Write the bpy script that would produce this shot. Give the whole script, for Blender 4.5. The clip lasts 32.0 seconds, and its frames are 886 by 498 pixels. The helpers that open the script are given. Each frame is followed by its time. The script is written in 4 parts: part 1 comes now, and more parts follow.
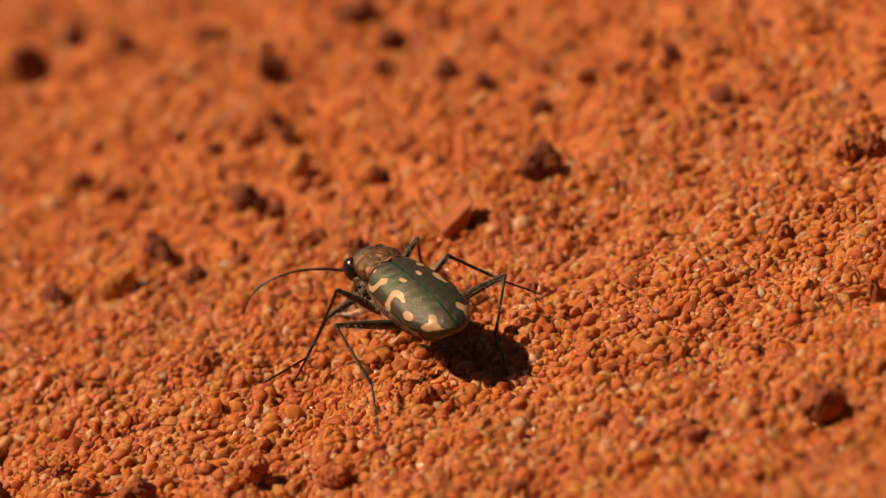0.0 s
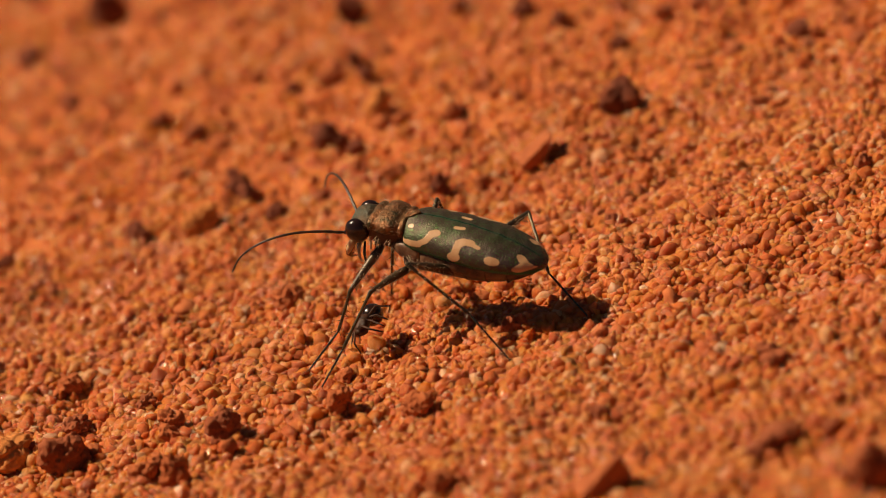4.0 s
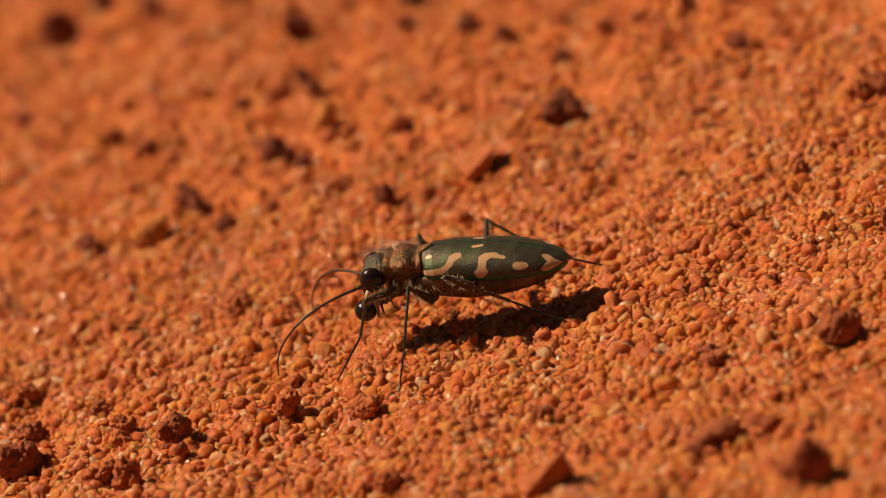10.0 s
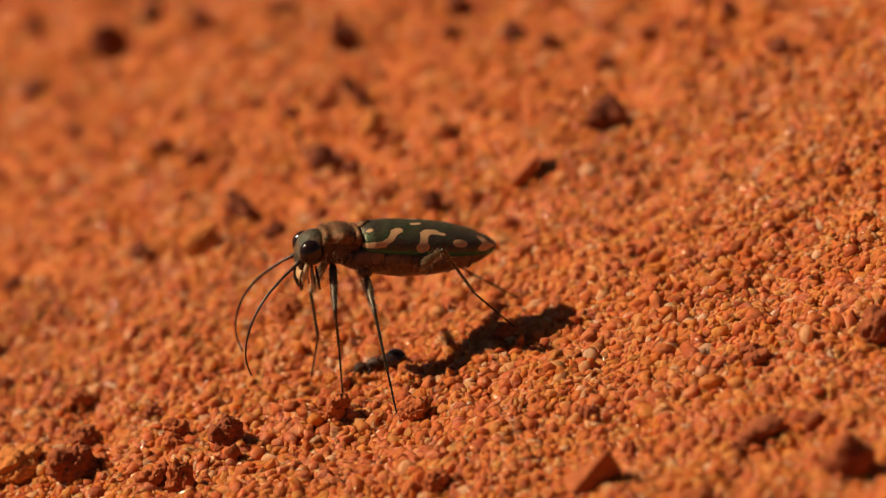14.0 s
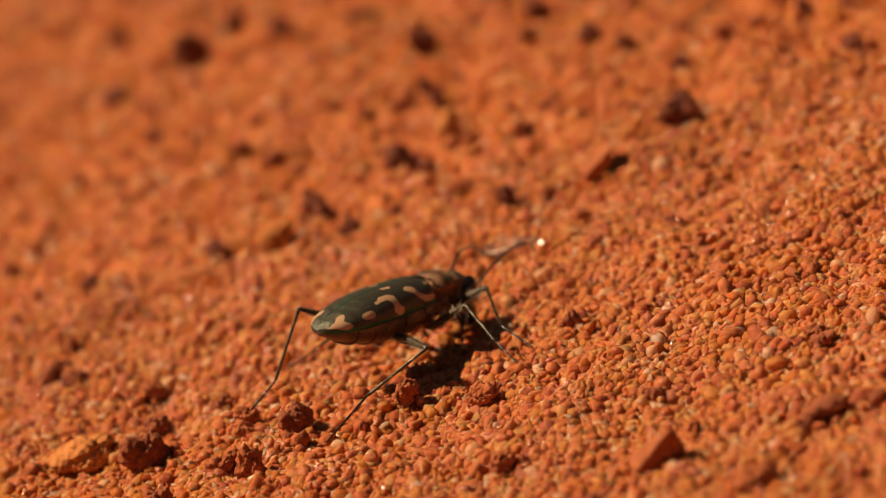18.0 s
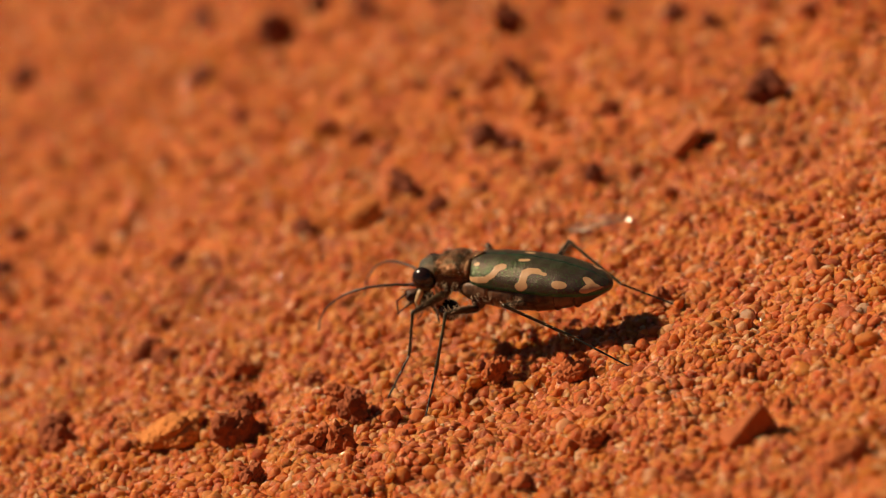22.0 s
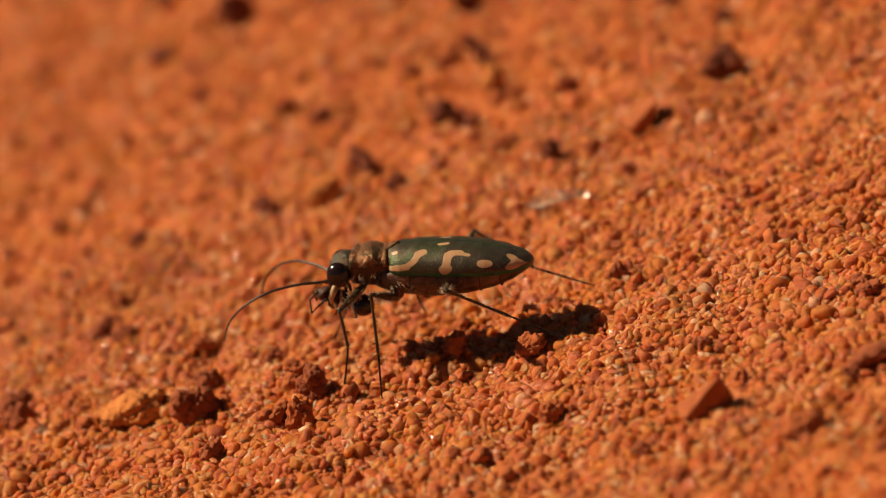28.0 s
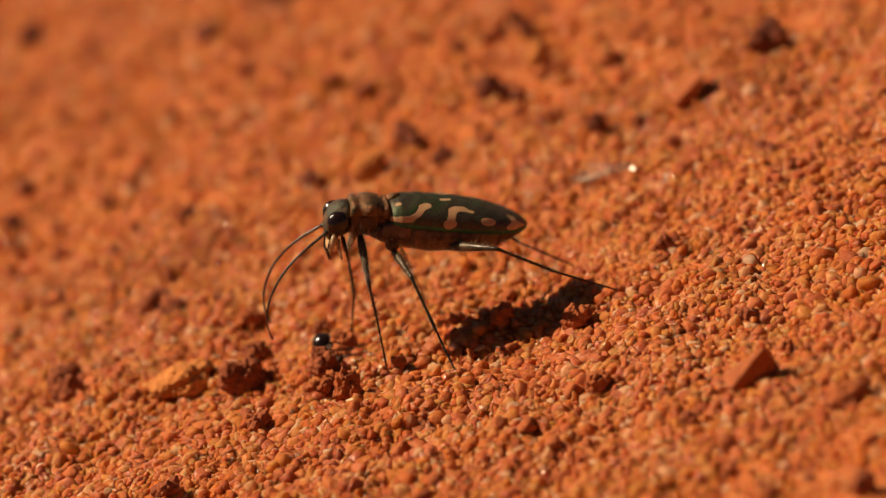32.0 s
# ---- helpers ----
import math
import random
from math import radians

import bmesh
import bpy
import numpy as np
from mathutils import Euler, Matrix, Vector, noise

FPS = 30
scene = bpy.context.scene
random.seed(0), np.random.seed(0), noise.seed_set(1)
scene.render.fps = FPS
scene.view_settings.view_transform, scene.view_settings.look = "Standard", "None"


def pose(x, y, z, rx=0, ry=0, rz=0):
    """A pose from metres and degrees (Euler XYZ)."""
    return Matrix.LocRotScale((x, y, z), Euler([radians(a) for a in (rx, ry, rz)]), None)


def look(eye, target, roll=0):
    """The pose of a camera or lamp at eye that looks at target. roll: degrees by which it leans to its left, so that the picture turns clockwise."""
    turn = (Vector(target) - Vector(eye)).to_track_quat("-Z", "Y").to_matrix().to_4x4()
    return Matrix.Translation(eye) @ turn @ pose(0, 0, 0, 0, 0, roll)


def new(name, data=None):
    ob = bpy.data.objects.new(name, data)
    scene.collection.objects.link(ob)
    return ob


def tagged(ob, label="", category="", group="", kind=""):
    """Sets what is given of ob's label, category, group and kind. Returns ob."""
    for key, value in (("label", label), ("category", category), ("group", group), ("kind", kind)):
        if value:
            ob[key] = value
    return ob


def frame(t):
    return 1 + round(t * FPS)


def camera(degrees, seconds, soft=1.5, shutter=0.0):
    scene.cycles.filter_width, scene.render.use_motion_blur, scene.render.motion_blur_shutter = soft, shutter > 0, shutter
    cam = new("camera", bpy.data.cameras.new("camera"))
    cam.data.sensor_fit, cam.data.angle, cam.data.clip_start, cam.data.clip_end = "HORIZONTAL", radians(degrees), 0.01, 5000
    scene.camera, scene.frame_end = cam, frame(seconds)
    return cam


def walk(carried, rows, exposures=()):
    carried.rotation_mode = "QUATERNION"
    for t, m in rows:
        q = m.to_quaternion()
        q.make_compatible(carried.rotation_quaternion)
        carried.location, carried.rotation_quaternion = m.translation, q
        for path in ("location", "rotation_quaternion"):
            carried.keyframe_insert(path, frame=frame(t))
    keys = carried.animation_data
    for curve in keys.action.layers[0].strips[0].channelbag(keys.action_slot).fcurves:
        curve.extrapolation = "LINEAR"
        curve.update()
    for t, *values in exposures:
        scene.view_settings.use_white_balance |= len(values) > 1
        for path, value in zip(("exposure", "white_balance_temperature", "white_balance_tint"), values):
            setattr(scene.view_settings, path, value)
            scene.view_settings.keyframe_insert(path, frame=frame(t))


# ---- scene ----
from mathutils import Quaternion

MM = 0.001
cam = camera(12.0, 32.0, soft=0.9)
cam.data.dof.use_dof = True
cam.data.dof.focus_distance = 0.2238
cam.data.dof.aperture_fstop = 39.0
cam.data.dof.aperture_blades = 0

PATH = [
    (0, pose(0.00114, -0.21433, 0.09163, 66.644, 13.860, -7.745)),
    (0.5, pose(0.00050, -0.21426, 0.09147, 66.656, 13.770, -7.610)),
    (1, pose(0.00077, -0.21409, 0.09144, 66.605, 13.912, -7.550)),
    (1.5, pose(0.00030, -0.21432, 0.09147, 66.565, 13.860, -7.640)),
    (2, pose(-0.00110, -0.21511, 0.09089, 66.594, 13.885, -7.580)),
    (2.5, pose(-0.00078, -0.21489, 0.09043, 66.639, 14.058, -7.484)),
    (3, pose(-0.00043, -0.21557, 0.09060, 66.506, 14.303, -7.293)),
    (3.5, pose(-0.00040, -0.21625, 0.09014, 66.561, 14.501, -7.100)),
    (5.5, pose(0.00098, -0.21764, 0.09035, 66.204, 14.757, -7.086)),
    (6, pose(0.00092, -0.21886, 0.09048, 66.192, 14.859, -7.639)),
    (6.5, pose(0.00093, -0.21897, 0.09005, 66.331, 14.919, -7.737)),
    (7, pose(0.00041, -0.21892, 0.09019, 66.438, 14.881, -7.813)),
    (7.5, pose(0.00037, -0.21913, 0.09079, 66.459, 14.803, -7.861)),
    (8, pose(0.00044, -0.21930, 0.09044, 66.683, 14.889, -7.834)),
    (8.5, pose(0.00021, -0.21941, 0.09043, 66.759, 14.834, -7.938)),
    (9, pose(0.00027, -0.21945, 0.09066, 66.759, 14.833, -7.961)),
    (9.5, pose(0.00015, -0.21990, 0.09039, 66.733, 14.799, -7.881)),
    (10, pose(-0.00016, -0.22139, 0.09026, 66.836, 14.783, -7.775)),
    (10.5, pose(-0.00009, -0.22114, 0.09020, 66.838, 14.945, -7.829)),
    (11, pose(-0.00019, -0.22160, 0.09044, 66.915, 15.051, -7.797)),
    (11.5, pose(-0.00037, -0.22223, 0.08993, 67.159, 15.155, -7.569)),
    (12, pose(-0.00011, -0.22298, 0.08991, 67.257, 15.187, -7.455)),
    (12.5, pose(-0.00030, -0.22315, 0.08989, 67.320, 15.211, -7.506)),
    (13, pose(-0.00069, -0.22345, 0.08993, 67.373, 15.236, -7.537)),
    (13.5, pose(-0.00060, -0.22375, 0.09003, 67.317, 15.245, -7.504)),
    (14, pose(-0.00045, -0.22462, 0.09067, 67.219, 15.441, -7.337)),
    (14.5, pose(-0.00110, -0.22474, 0.08968, 67.478, 15.917, -6.777)),
    (15, pose(-0.00103, -0.22461, 0.08915, 67.700, 16.151, -6.178)),
    (15.5, pose(-0.00166, -0.22351, 0.08669, 68.055, 16.525, -4.983)),
    (17.5, pose(0.00132, -0.22700, 0.08629, 68.464, 16.426, -5.246)),
    (18, pose(0.00104, -0.22724, 0.08596, 68.632, 16.342, -5.823)),
    (18.5, pose(0.00112, -0.22736, 0.08557, 68.718, 16.275, -6.097)),
    (19, pose(-0.00077, -0.22800, 0.08671, 68.661, 16.357, -5.732)),
    (19.5, pose(-0.00034, -0.22788, 0.08629, 68.771, 16.486, -5.176)),
    (20, pose(-0.00035, -0.22793, 0.08644, 68.720, 16.681, -5.000)),
    (20.5, pose(-0.00027, -0.22784, 0.08598, 68.760, 16.709, -4.943)),
    (21, pose(-0.00015, -0.22810, 0.08653, 68.620, 16.728, -4.969)),
    (21.5, pose(-0.00016, -0.22754, 0.08573, 68.715, 16.772, -4.912)),
    (22, pose(-0.00023, -0.22810, 0.08633, 68.653, 16.723, -4.959)),
    (22.5, pose(0.00017, -0.22766, 0.08567, 68.727, 16.782, -4.864)),
    (23, pose(0.00021, -0.22808, 0.08595, 68.598, 16.787, -5.015)),
    (23.5, pose(0.00046, -0.22795, 0.08559, 68.496, 16.848, -5.165)),
    (24, pose(0.00018, -0.22817, 0.08586, 68.333, 16.761, -5.327)),
    (24.5, pose(0.00027, -0.22791, 0.08554, 68.264, 16.730, -5.399)),
    (25, pose(0.00032, -0.22795, 0.08560, 68.176, 16.709, -5.443)),
    (25.5, pose(0.00006, -0.22855, 0.08622, 68.097, 16.583, -5.512)),
    (27.5, pose(0.00051, -0.22863, 0.08561, 68.314, 16.834, -5.550)),
    (28, pose(0.00019, -0.22913, 0.08610, 68.275, 16.856, -5.499)),
    (28.5, pose(0.00019, -0.22872, 0.08566, 68.316, 16.976, -5.301)),
    (29, pose(-0.00037, -0.22926, 0.08602, 68.282, 16.892, -5.237)),
    (29.5, pose(-0.00029, -0.22960, 0.08558, 68.276, 16.941, -5.068)),
    (30, pose(-0.00030, -0.23044, 0.08584, 68.269, 16.972, -4.983)),
    (30.5, pose(0.00001, -0.23022, 0.08589, 68.170, 16.921, -4.842)),
    (31, pose(-0.00003, -0.23006, 0.08555, 68.227, 16.967, -4.894)),
    (31.5, pose(-0.00013, -0.22989, 0.08544, 68.224, 17.109, -5.007)),
    (32, pose(-0.00031, -0.23037, 0.08571, 68.283, 17.111, -4.961)),
]
walk(cam, PATH, exposures=[(0.0, 0.26, 8800, 14), (32.0, 0.26, 8800, 14)])

# ---- light: one low warm sun from the upper left, clear sky ----
SUN_DIR = Vector((0.54, -0.22, -0.81)).normalized()
world = bpy.data.worlds.new("sky")
scene.world = world
world.use_nodes = True
wn = world.node_tree
sky = wn.nodes.new("ShaderNodeTexSky")
sky.sky_type = 'NISHITA'
sky.sun_disc = False
sky.sun_elevation = math.asin(-SUN_DIR.z)
sky.sun_rotation = math.atan2(-SUN_DIR.x, -SUN_DIR.y)
wn.nodes["Background"].inputs["Strength"].default_value = 0.018
wn.links.new(sky.outputs["Color"], wn.nodes["Background"].inputs["Color"])
sun_data = bpy.data.lights.new("sun", 'SUN')
sun_data.energy = 5.0
sun_data.angle = radians(0.53)
sun_data.color = (1.0, 0.93, 0.82)
sun = new("sun", sun_data)
sun.matrix_world = look((-0.5, 0.3, 0.8), Vector((-0.5, 0.3, 0.8)) + SUN_DIR)


# ---- materials ----
def shader(name, rough=0.5, metal=0.0, spec=0.5):
    m = bpy.data.materials.new(name)
    m.use_nodes = True
    nt = m.node_tree
    b = nt.nodes["Principled BSDF"]
    b.inputs["Roughness"].default_value = rough
    b.inputs["Metallic"].default_value = metal
    b.inputs["Specular IOR Level"].default_value = spec
    return m, nt, b


def node(nt, kind, **values):
    n = nt.nodes.new(kind)
    for k, v in values.items():
        n.inputs[k].default_value = v
    return n


def ramp(nt, source, stops):
    n = nt.nodes.new("ShaderNodeValToRGB")
    while len(n.color_ramp.elements) < len(stops):
        n.color_ramp.elements.new(0.5)
    for e, (p, c) in zip(n.color_ramp.elements, stops):
        e.position, e.color = p, (*c, 1)
    nt.links.new(source, n.inputs[0])
    return n


def coords(nt):
    return nt.nodes.new("ShaderNodeTexCoord").outputs["Object"]


def noise_tex(nt, scale, detail=4.0, rough=0.6, vector=None):
    n = node(nt, "ShaderNodeTexNoise", Scale=scale, Detail=detail, Roughness=rough)
    nt.links.new(vector or coords(nt), n.inputs["Vector"])
    return n


def mix(nt, a, b, factor, kind='MIX'):
    n = nt.nodes.new("ShaderNodeMix")
    n.data_type, n.blend_type = 'RGBA', kind
    for socket, v in ((n.inputs[0], factor), (n.inputs[6], a), (n.inputs[7], b)):
        if isinstance(v, (int, float)):
            socket.default_value = v
        elif isinstance(v, tuple):
            socket.default_value = (*v, 1)
        else:
            nt.links.new(v, socket)
    return n.outputs[2]


def bump(nt, b, height, strength=0.5, distance=0.0001, below=None):
    n = node(nt, "ShaderNodeBump", Strength=strength, Distance=distance)
    nt.links.new(height, n.inputs["Height"])
    if below:
        nt.links.new(below.outputs[0], n.inputs["Normal"])
    nt.links.new(n.outputs[0], b.inputs["Normal"])
    return n


GRAIN_STOPS = [
    (0.0, (0.49, 0.116, 0.044)), (0.14, (0.57, 0.142, 0.049)), (0.30, (0.64, 0.170, 0.054)), (0.50, (0.69, 0.200, 0.058)),
    (0.68, (0.74, 0.25, 0.066)), (0.82, (0.79, 0.32, 0.088)), (0.93, (0.83, 0.39, 0.14)), (1.0, (0.88, 0.54, 0.33)),
]


def grain_material(name, per_object=False):
    """Amber and red quartz grains, many clear and glassy, some crusted with red clay."""
    m, nt, b = shader(name, 0.4, 0.0, 0.42)
    if per_object:
        pick = nt.nodes.new("ShaderNodeObjectInfo").outputs["Random"]
    else:
        pick = nt.nodes.new("ShaderNodeNewGeometry").outputs["Random Per Island"]
    base = ramp(nt, pick, GRAIN_STOPS)
    film = noise_tex(nt, 1900, 6, 0.7)
    patch = noise_tex(nt, 330, 3, 0.55)
    sway = node(nt, "ShaderNodeMath")
    sway.operation = 'MULTIPLY_ADD'
    nt.links.new(patch.outputs["Fac"], sway.inputs[0])
    sway.inputs[1].default_value = 0.75
    sway.inputs[2].default_value = -0.50
    crust = node(nt, "ShaderNodeMath")
    nt.links.new(film.outputs["Fac"], crust.inputs[0])
    nt.links.new(sway.outputs[0], crust.inputs[1])
    clay = ramp(nt, crust.outputs[0], [(0.46, (0, 0, 0)), (0.64, (1, 1, 1))])
    col = mix(nt, base.outputs[0], (0.53, 0.130, 0.046), clay.outputs[0])
    broad = ramp(nt, film.outputs["Fac"], [(0.30, (0.84, 0.79, 0.76)), (0.70, (1.08, 1.08, 1.08))])
    col = mix(nt, col, broad.outputs[0], 1.0, 'MULTIPLY')
    nt.links.new(col, b.inputs["Base Color"])
    r = ramp(nt, clay.outputs[0], [(0.0, (0.13, 0.13, 0.13)), (0.9, (0.58, 0.58, 0.58))])
    nt.links.new(r.outputs[0], b.inputs["Roughness"])
    first = bump(nt, b, crust.outputs[0], 0.55, 0.00020)
    bump(nt, b, noise_tex(nt, 7800, 5, 0.7).outputs["Fac"], 0.8, 0.00007, first)
    b.inputs["Subsurface Weight"].default_value = 1.0
    b.inputs["Subsurface Radius"].default_value = (0.9, 1.0, 1.0)
    b.inputs["Subsurface Scale"].default_value = 0.00034
    glow = nt.nodes.new("ShaderNodeBsdfTranslucent")
    nt.links.new(col, glow.inputs["Color"])
    amber = ramp(nt, pick, [(0.25, (0.24, 0.24, 0.24)), (0.85, (0.50, 0.50, 0.50))])
    clear = nt.nodes.new("ShaderNodeMix")
    clear.data_type, clear.blend_type = 'RGBA', 'MIX'
    nt.links.new(clay.outputs[0], clear.inputs[0])
    nt.links.new(amber.outputs[0], clear.inputs[6])
    clear.inputs[7].default_value = (0.12, 0.12, 0.12, 1)
    both = nt.nodes.new("ShaderNodeMixShader")
    nt.links.new(clear.outputs[2], both.inputs[0])
    nt.links.new(b.outputs[0], both.inputs[1])
    nt.links.new(glow.outputs[0], both.inputs[2])
    nt.links.new(both.outputs[0], nt.nodes["Material Output"].inputs["Surface"])
    return m


def earth_material(name, low, mid, high, bump_mm=0.12):
    m, nt, b = shader(name, 0.9, 0.0, 0.2)
    a = noise_tex(nt, 900, 6, 0.7)
    c = noise_tex(nt, 170, 4, 0.6)
    col = ramp(nt, a.outputs["Fac"], [(0.3, low), (0.5, mid), (0.72, high)]).outputs[0]
    wide = ramp(nt, c.outputs["Fac"], [(0.3, (0.72, 0.68, 0.66)), (0.7, (1.1, 1.08, 1.05))])
    nt.links.new(mix(nt, col, wide.outputs[0], 1.0, 'MULTIPLY'), b.inputs["Base Color"])
    v = node(nt, "ShaderNodeTexVoronoi", Scale=2100)
    nt.links.new(coords(nt), v.inputs["Vector"])
    first = bump(nt, b, v.outputs["Distance"], 0.9, bump_mm * MM)
    bump(nt, b, noise_tex(nt, 3400, 6, 0.7).outputs["Fac"], 0.9, bump_mm * MM, first)
    return m


grain_mat = grain_material("sand_quartz")
grain_single_mat = grain_material("sand_quartz_single", True)
soil_mat = earth_material("red_soil", (0.41, 0.104, 0.038), (0.51, 0.140, 0.047), (0.58, 0.180, 0.062))
clod_dark_mat = earth_material("dark_clod_earth", (0.101, 0.027, 0.015), (0.202, 0.050, 0.024), (0.336, 0.088, 0.035), 0.10)
clod_red_mat = earth_material("red_clod_earth", (0.286, 0.069, 0.027), (0.454, 0.118, 0.042), (0.554, 0.168, 0.066), 0.10)
clod_brown_mat = earth_material("rust_brown_clod_earth", (0.202, 0.050, 0.024), (0.336, 0.088, 0.037), (0.462, 0.134, 0.055), 0.10)
chip_mat = earth_material("orange_chip_stone", (0.31, 0.080, 0.032), (0.40, 0.110, 0.043), (0.48, 0.145, 0.058), 0.05)
ochre_mat = earth_material("ochre_stone", (0.46, 0.145, 0.045), (0.66, 0.228, 0.068), (0.76, 0.31, 0.115), 0.14)


def elytra_material():
    """Dull green-brown cuticle, finely pitted, with cream marks and a bright green rim."""
    m, nt, b = shader("elytra_cuticle", 0.41, 0.25, 0.5)
    fine = node(nt, "ShaderNodeTexVoronoi", Scale=15500)
    nt.links.new(coords(nt), fine.inputs["Vector"])
    tint = noise_tex(nt, 520, 3, 0.6)
    speck = noise_tex(nt, 7000, 3, 0.7)
    tone = nt.nodes.new("ShaderNodeAttribute")
    tone.attribute_name = "tone"
    blend = node(nt, "ShaderNodeMath")
    blend.operation = 'MULTIPLY_ADD'
    nt.links.new(tone.outputs["Fac"], blend.inputs[0])
    blend.inputs[1].default_value = 0.26
    nt.links.new(tint.outputs["Fac"], blend.inputs[2])
    dark = ramp(nt, blend.outputs[0], [(0.40, (0.030, 0.056, 0.022)), (0.50, (0.048, 0.053, 0.027)), (0.60, (0.066, 0.046, 0.031)), (0.76, (0.062, 0.036, 0.035))]).outputs[0]
    dust = ramp(nt, speck.outputs["Fac"], [(0.42, (0, 0, 0)), (0.72, (0.5, 0.5, 0.5))])
    dark = mix(nt, dark, (0.086, 0.058, 0.027), dust.outputs[0])
    spark = ramp(nt, noise_tex(nt, 9000, 2, 0.6).outputs["Fac"], [(0.55, (0, 0, 0)), (0.67, (0.8, 0.8, 0.8))])
    dark = mix(nt, dark, (0.060, 0.150, 0.040), spark.outputs[0])
    rim = nt.nodes.new("ShaderNodeAttribute")
    rim.attribute_name = "rim"
    dark = mix(nt, dark, (0.023, 0.117, 0.066), rim.outputs["Fac"])
    cream = mix(nt, (0.406, 0.211, 0.101), (0.515, 0.304, 0.164), speck.outputs["Fac"])
    mark = nt.nodes.new("ShaderNodeAttribute")
    mark.attribute_name = "mark"
    edge = ramp(nt, mark.outputs["Fac"], [(0.47, (0, 0, 0)), (0.53, (1, 1, 1))])
    nt.links.new(mix(nt, dark, cream, edge.outputs[0]), b.inputs["Base Color"])
    metal = ramp(nt, mark.outputs["Fac"], [(0.47, (0.55, 0.55, 0.55)), (0.53, (0, 0, 0))])
    nt.links.new(metal.outputs[0], b.inputs["Metallic"])
    smooth = ramp(nt, edge.outputs[0], [(0.0, (1, 1, 1)), (1.0, (0.25, 0.25, 0.25))])
    pits = node(nt, "ShaderNodeMath")
    pits.operation = 'MULTIPLY'
    nt.links.new(fine.outputs["Distance"], pits.inputs[0])
    nt.links.new(smooth.outputs[0], pits.inputs[1])
    bump(nt, b, pits.outputs[0], 0.55, 0.00004)
    return m


def chitin(name, low, high, scale=900, rough=0.35, metal=0.2, bump_strength=0.4, grain=4200, depth=0.00006):
    m, nt, b = shader(name, rough, metal, 0.5)
    n = noise_tex(nt, scale, 5, 0.65)
    nt.links.new(ramp(nt, n.outputs["Fac"], [(0.32, low), (0.68, high)]).outputs[0], b.inputs["Base Color"])
    bump(nt, b, noise_tex(nt, grain, 4, 0.65).outputs["Fac"], bump_strength, depth)
    return m


elytra_mat = elytra_material()
pronotum_mat = chitin("bronze_pronotum", (0.027, 0.031, 0.011), (0.296, 0.109, 0.044), 2000, 0.34, 0.6, 1.0, 3400, 0.00018)
head_mat = chitin("bronze_head", (0.017, 0.037, 0.027), (0.125, 0.066, 0.030), 1500, 0.40, 0.4, 1.0, 4200, 0.00014)
thorax_mat = chitin("brown_thorax", (0.019, 0.009, 0.005), (0.117, 0.045, 0.020), 900, 0.5, 0.2, 0.7)
abdomen_mat = chitin("blotched_abdomen", (0.011, 0.005, 0.004), (0.215, 0.105, 0.056), 700, 0.45, 0.05, 0.5)
flank_mat = chitin("tan_flank", (0.016, 0.008, 0.005), (0.215, 0.104, 0.054), 800, 0.45, 0.05, 0.6, 3600, 0.00012)
leg_mat = chitin("dark_bronze_leg", (0.009, 0.009, 0.005), (0.101, 0.066, 0.028), 1800, 0.28, 0.45, 0.5)
femur_mat = chitin("bristly_bronze_femur", (0.014, 0.011, 0.006), (0.094, 0.058, 0.028), 1700, 0.36, 0.3, 0.6)
tarsus_mat = chitin("dark_tarsus", (0.008, 0.007, 0.005), (0.027, 0.022, 0.014), 1500, 0.25, 0.3, 0.4)
antenna_mat = chitin("dark_antenna", (0.011, 0.006, 0.005), (0.066, 0.031, 0.016), 1500, 0.35, 0.1, 0.4)
eye_mat = chitin("black_eye", (0.005, 0.002, 0.002), (0.016, 0.006, 0.005), 800, 0.17, 0.0, 0.15, 16000)
hair_mat = chitin("pale_hair", (0.312, 0.203, 0.117), (0.484, 0.359, 0.234), 2000, 0.6, 0.0, 0.2)
cream_mat = chitin("cream_labrum", (0.374, 0.218, 0.101), (0.546, 0.359, 0.195), 1800, 0.4, 0.0, 0.3)
jaw_mat = chitin("dark_jaw", (0.008, 0.005, 0.003), (0.039, 0.017, 0.009), 1200, 0.22, 0.1, 0.3)
ant_mat = chitin("ant_cuticle", (0.011, 0.005, 0.003), (0.086, 0.030, 0.013), 900, 0.58, 0.0, 0.5)


ant_mat.node_tree.nodes["Principled BSDF"].inputs["Specular IOR Level"].default_value = 0.25


def wing_material():
    m, nt, b = shader("wing_membrane", 0.12, 0.0, 0.6)
    b.inputs["Base Color"].default_value = (0.86, 0.70, 0.50, 1)
    b.inputs["Transmission Weight"].default_value = 0.0
    n = noise_tex(nt, 700, 3, 0.6)
    bump(nt, b, n.outputs["Fac"], 0.4, 0.0001)
    clear = nt.nodes.new("ShaderNodeBsdfTransparent")
    both = nt.nodes.new("ShaderNodeMixShader")
    both.inputs[0].default_value = 0.965
    nt.links.new(b.outputs[0], both.inputs[1])
    nt.links.new(clear.outputs[0], both.inputs[2])
    nt.links.new(both.outputs[0], nt.nodes["Material Output"].inputs["Surface"])
    return m


gaster_mat = chitin("glossy_ant_cuticle", (0.006, 0.003, 0.002), (0.027, 0.009, 0.006), 900, 0.16, 0.0, 0.25, 9000, 0.00002)
wing_mat = wing_material()
# near-white colour that brightens the glints on grains and wing
glint_mat = chitin("pale_glint", (0.74, 0.46, 0.28), (0.88, 0.68, 0.50), 600, 0.25, 0.0, 0.2)
glint_mat.node_tree.nodes["Principled BSDF"].inputs["Coat Weight"].default_value = 1.0


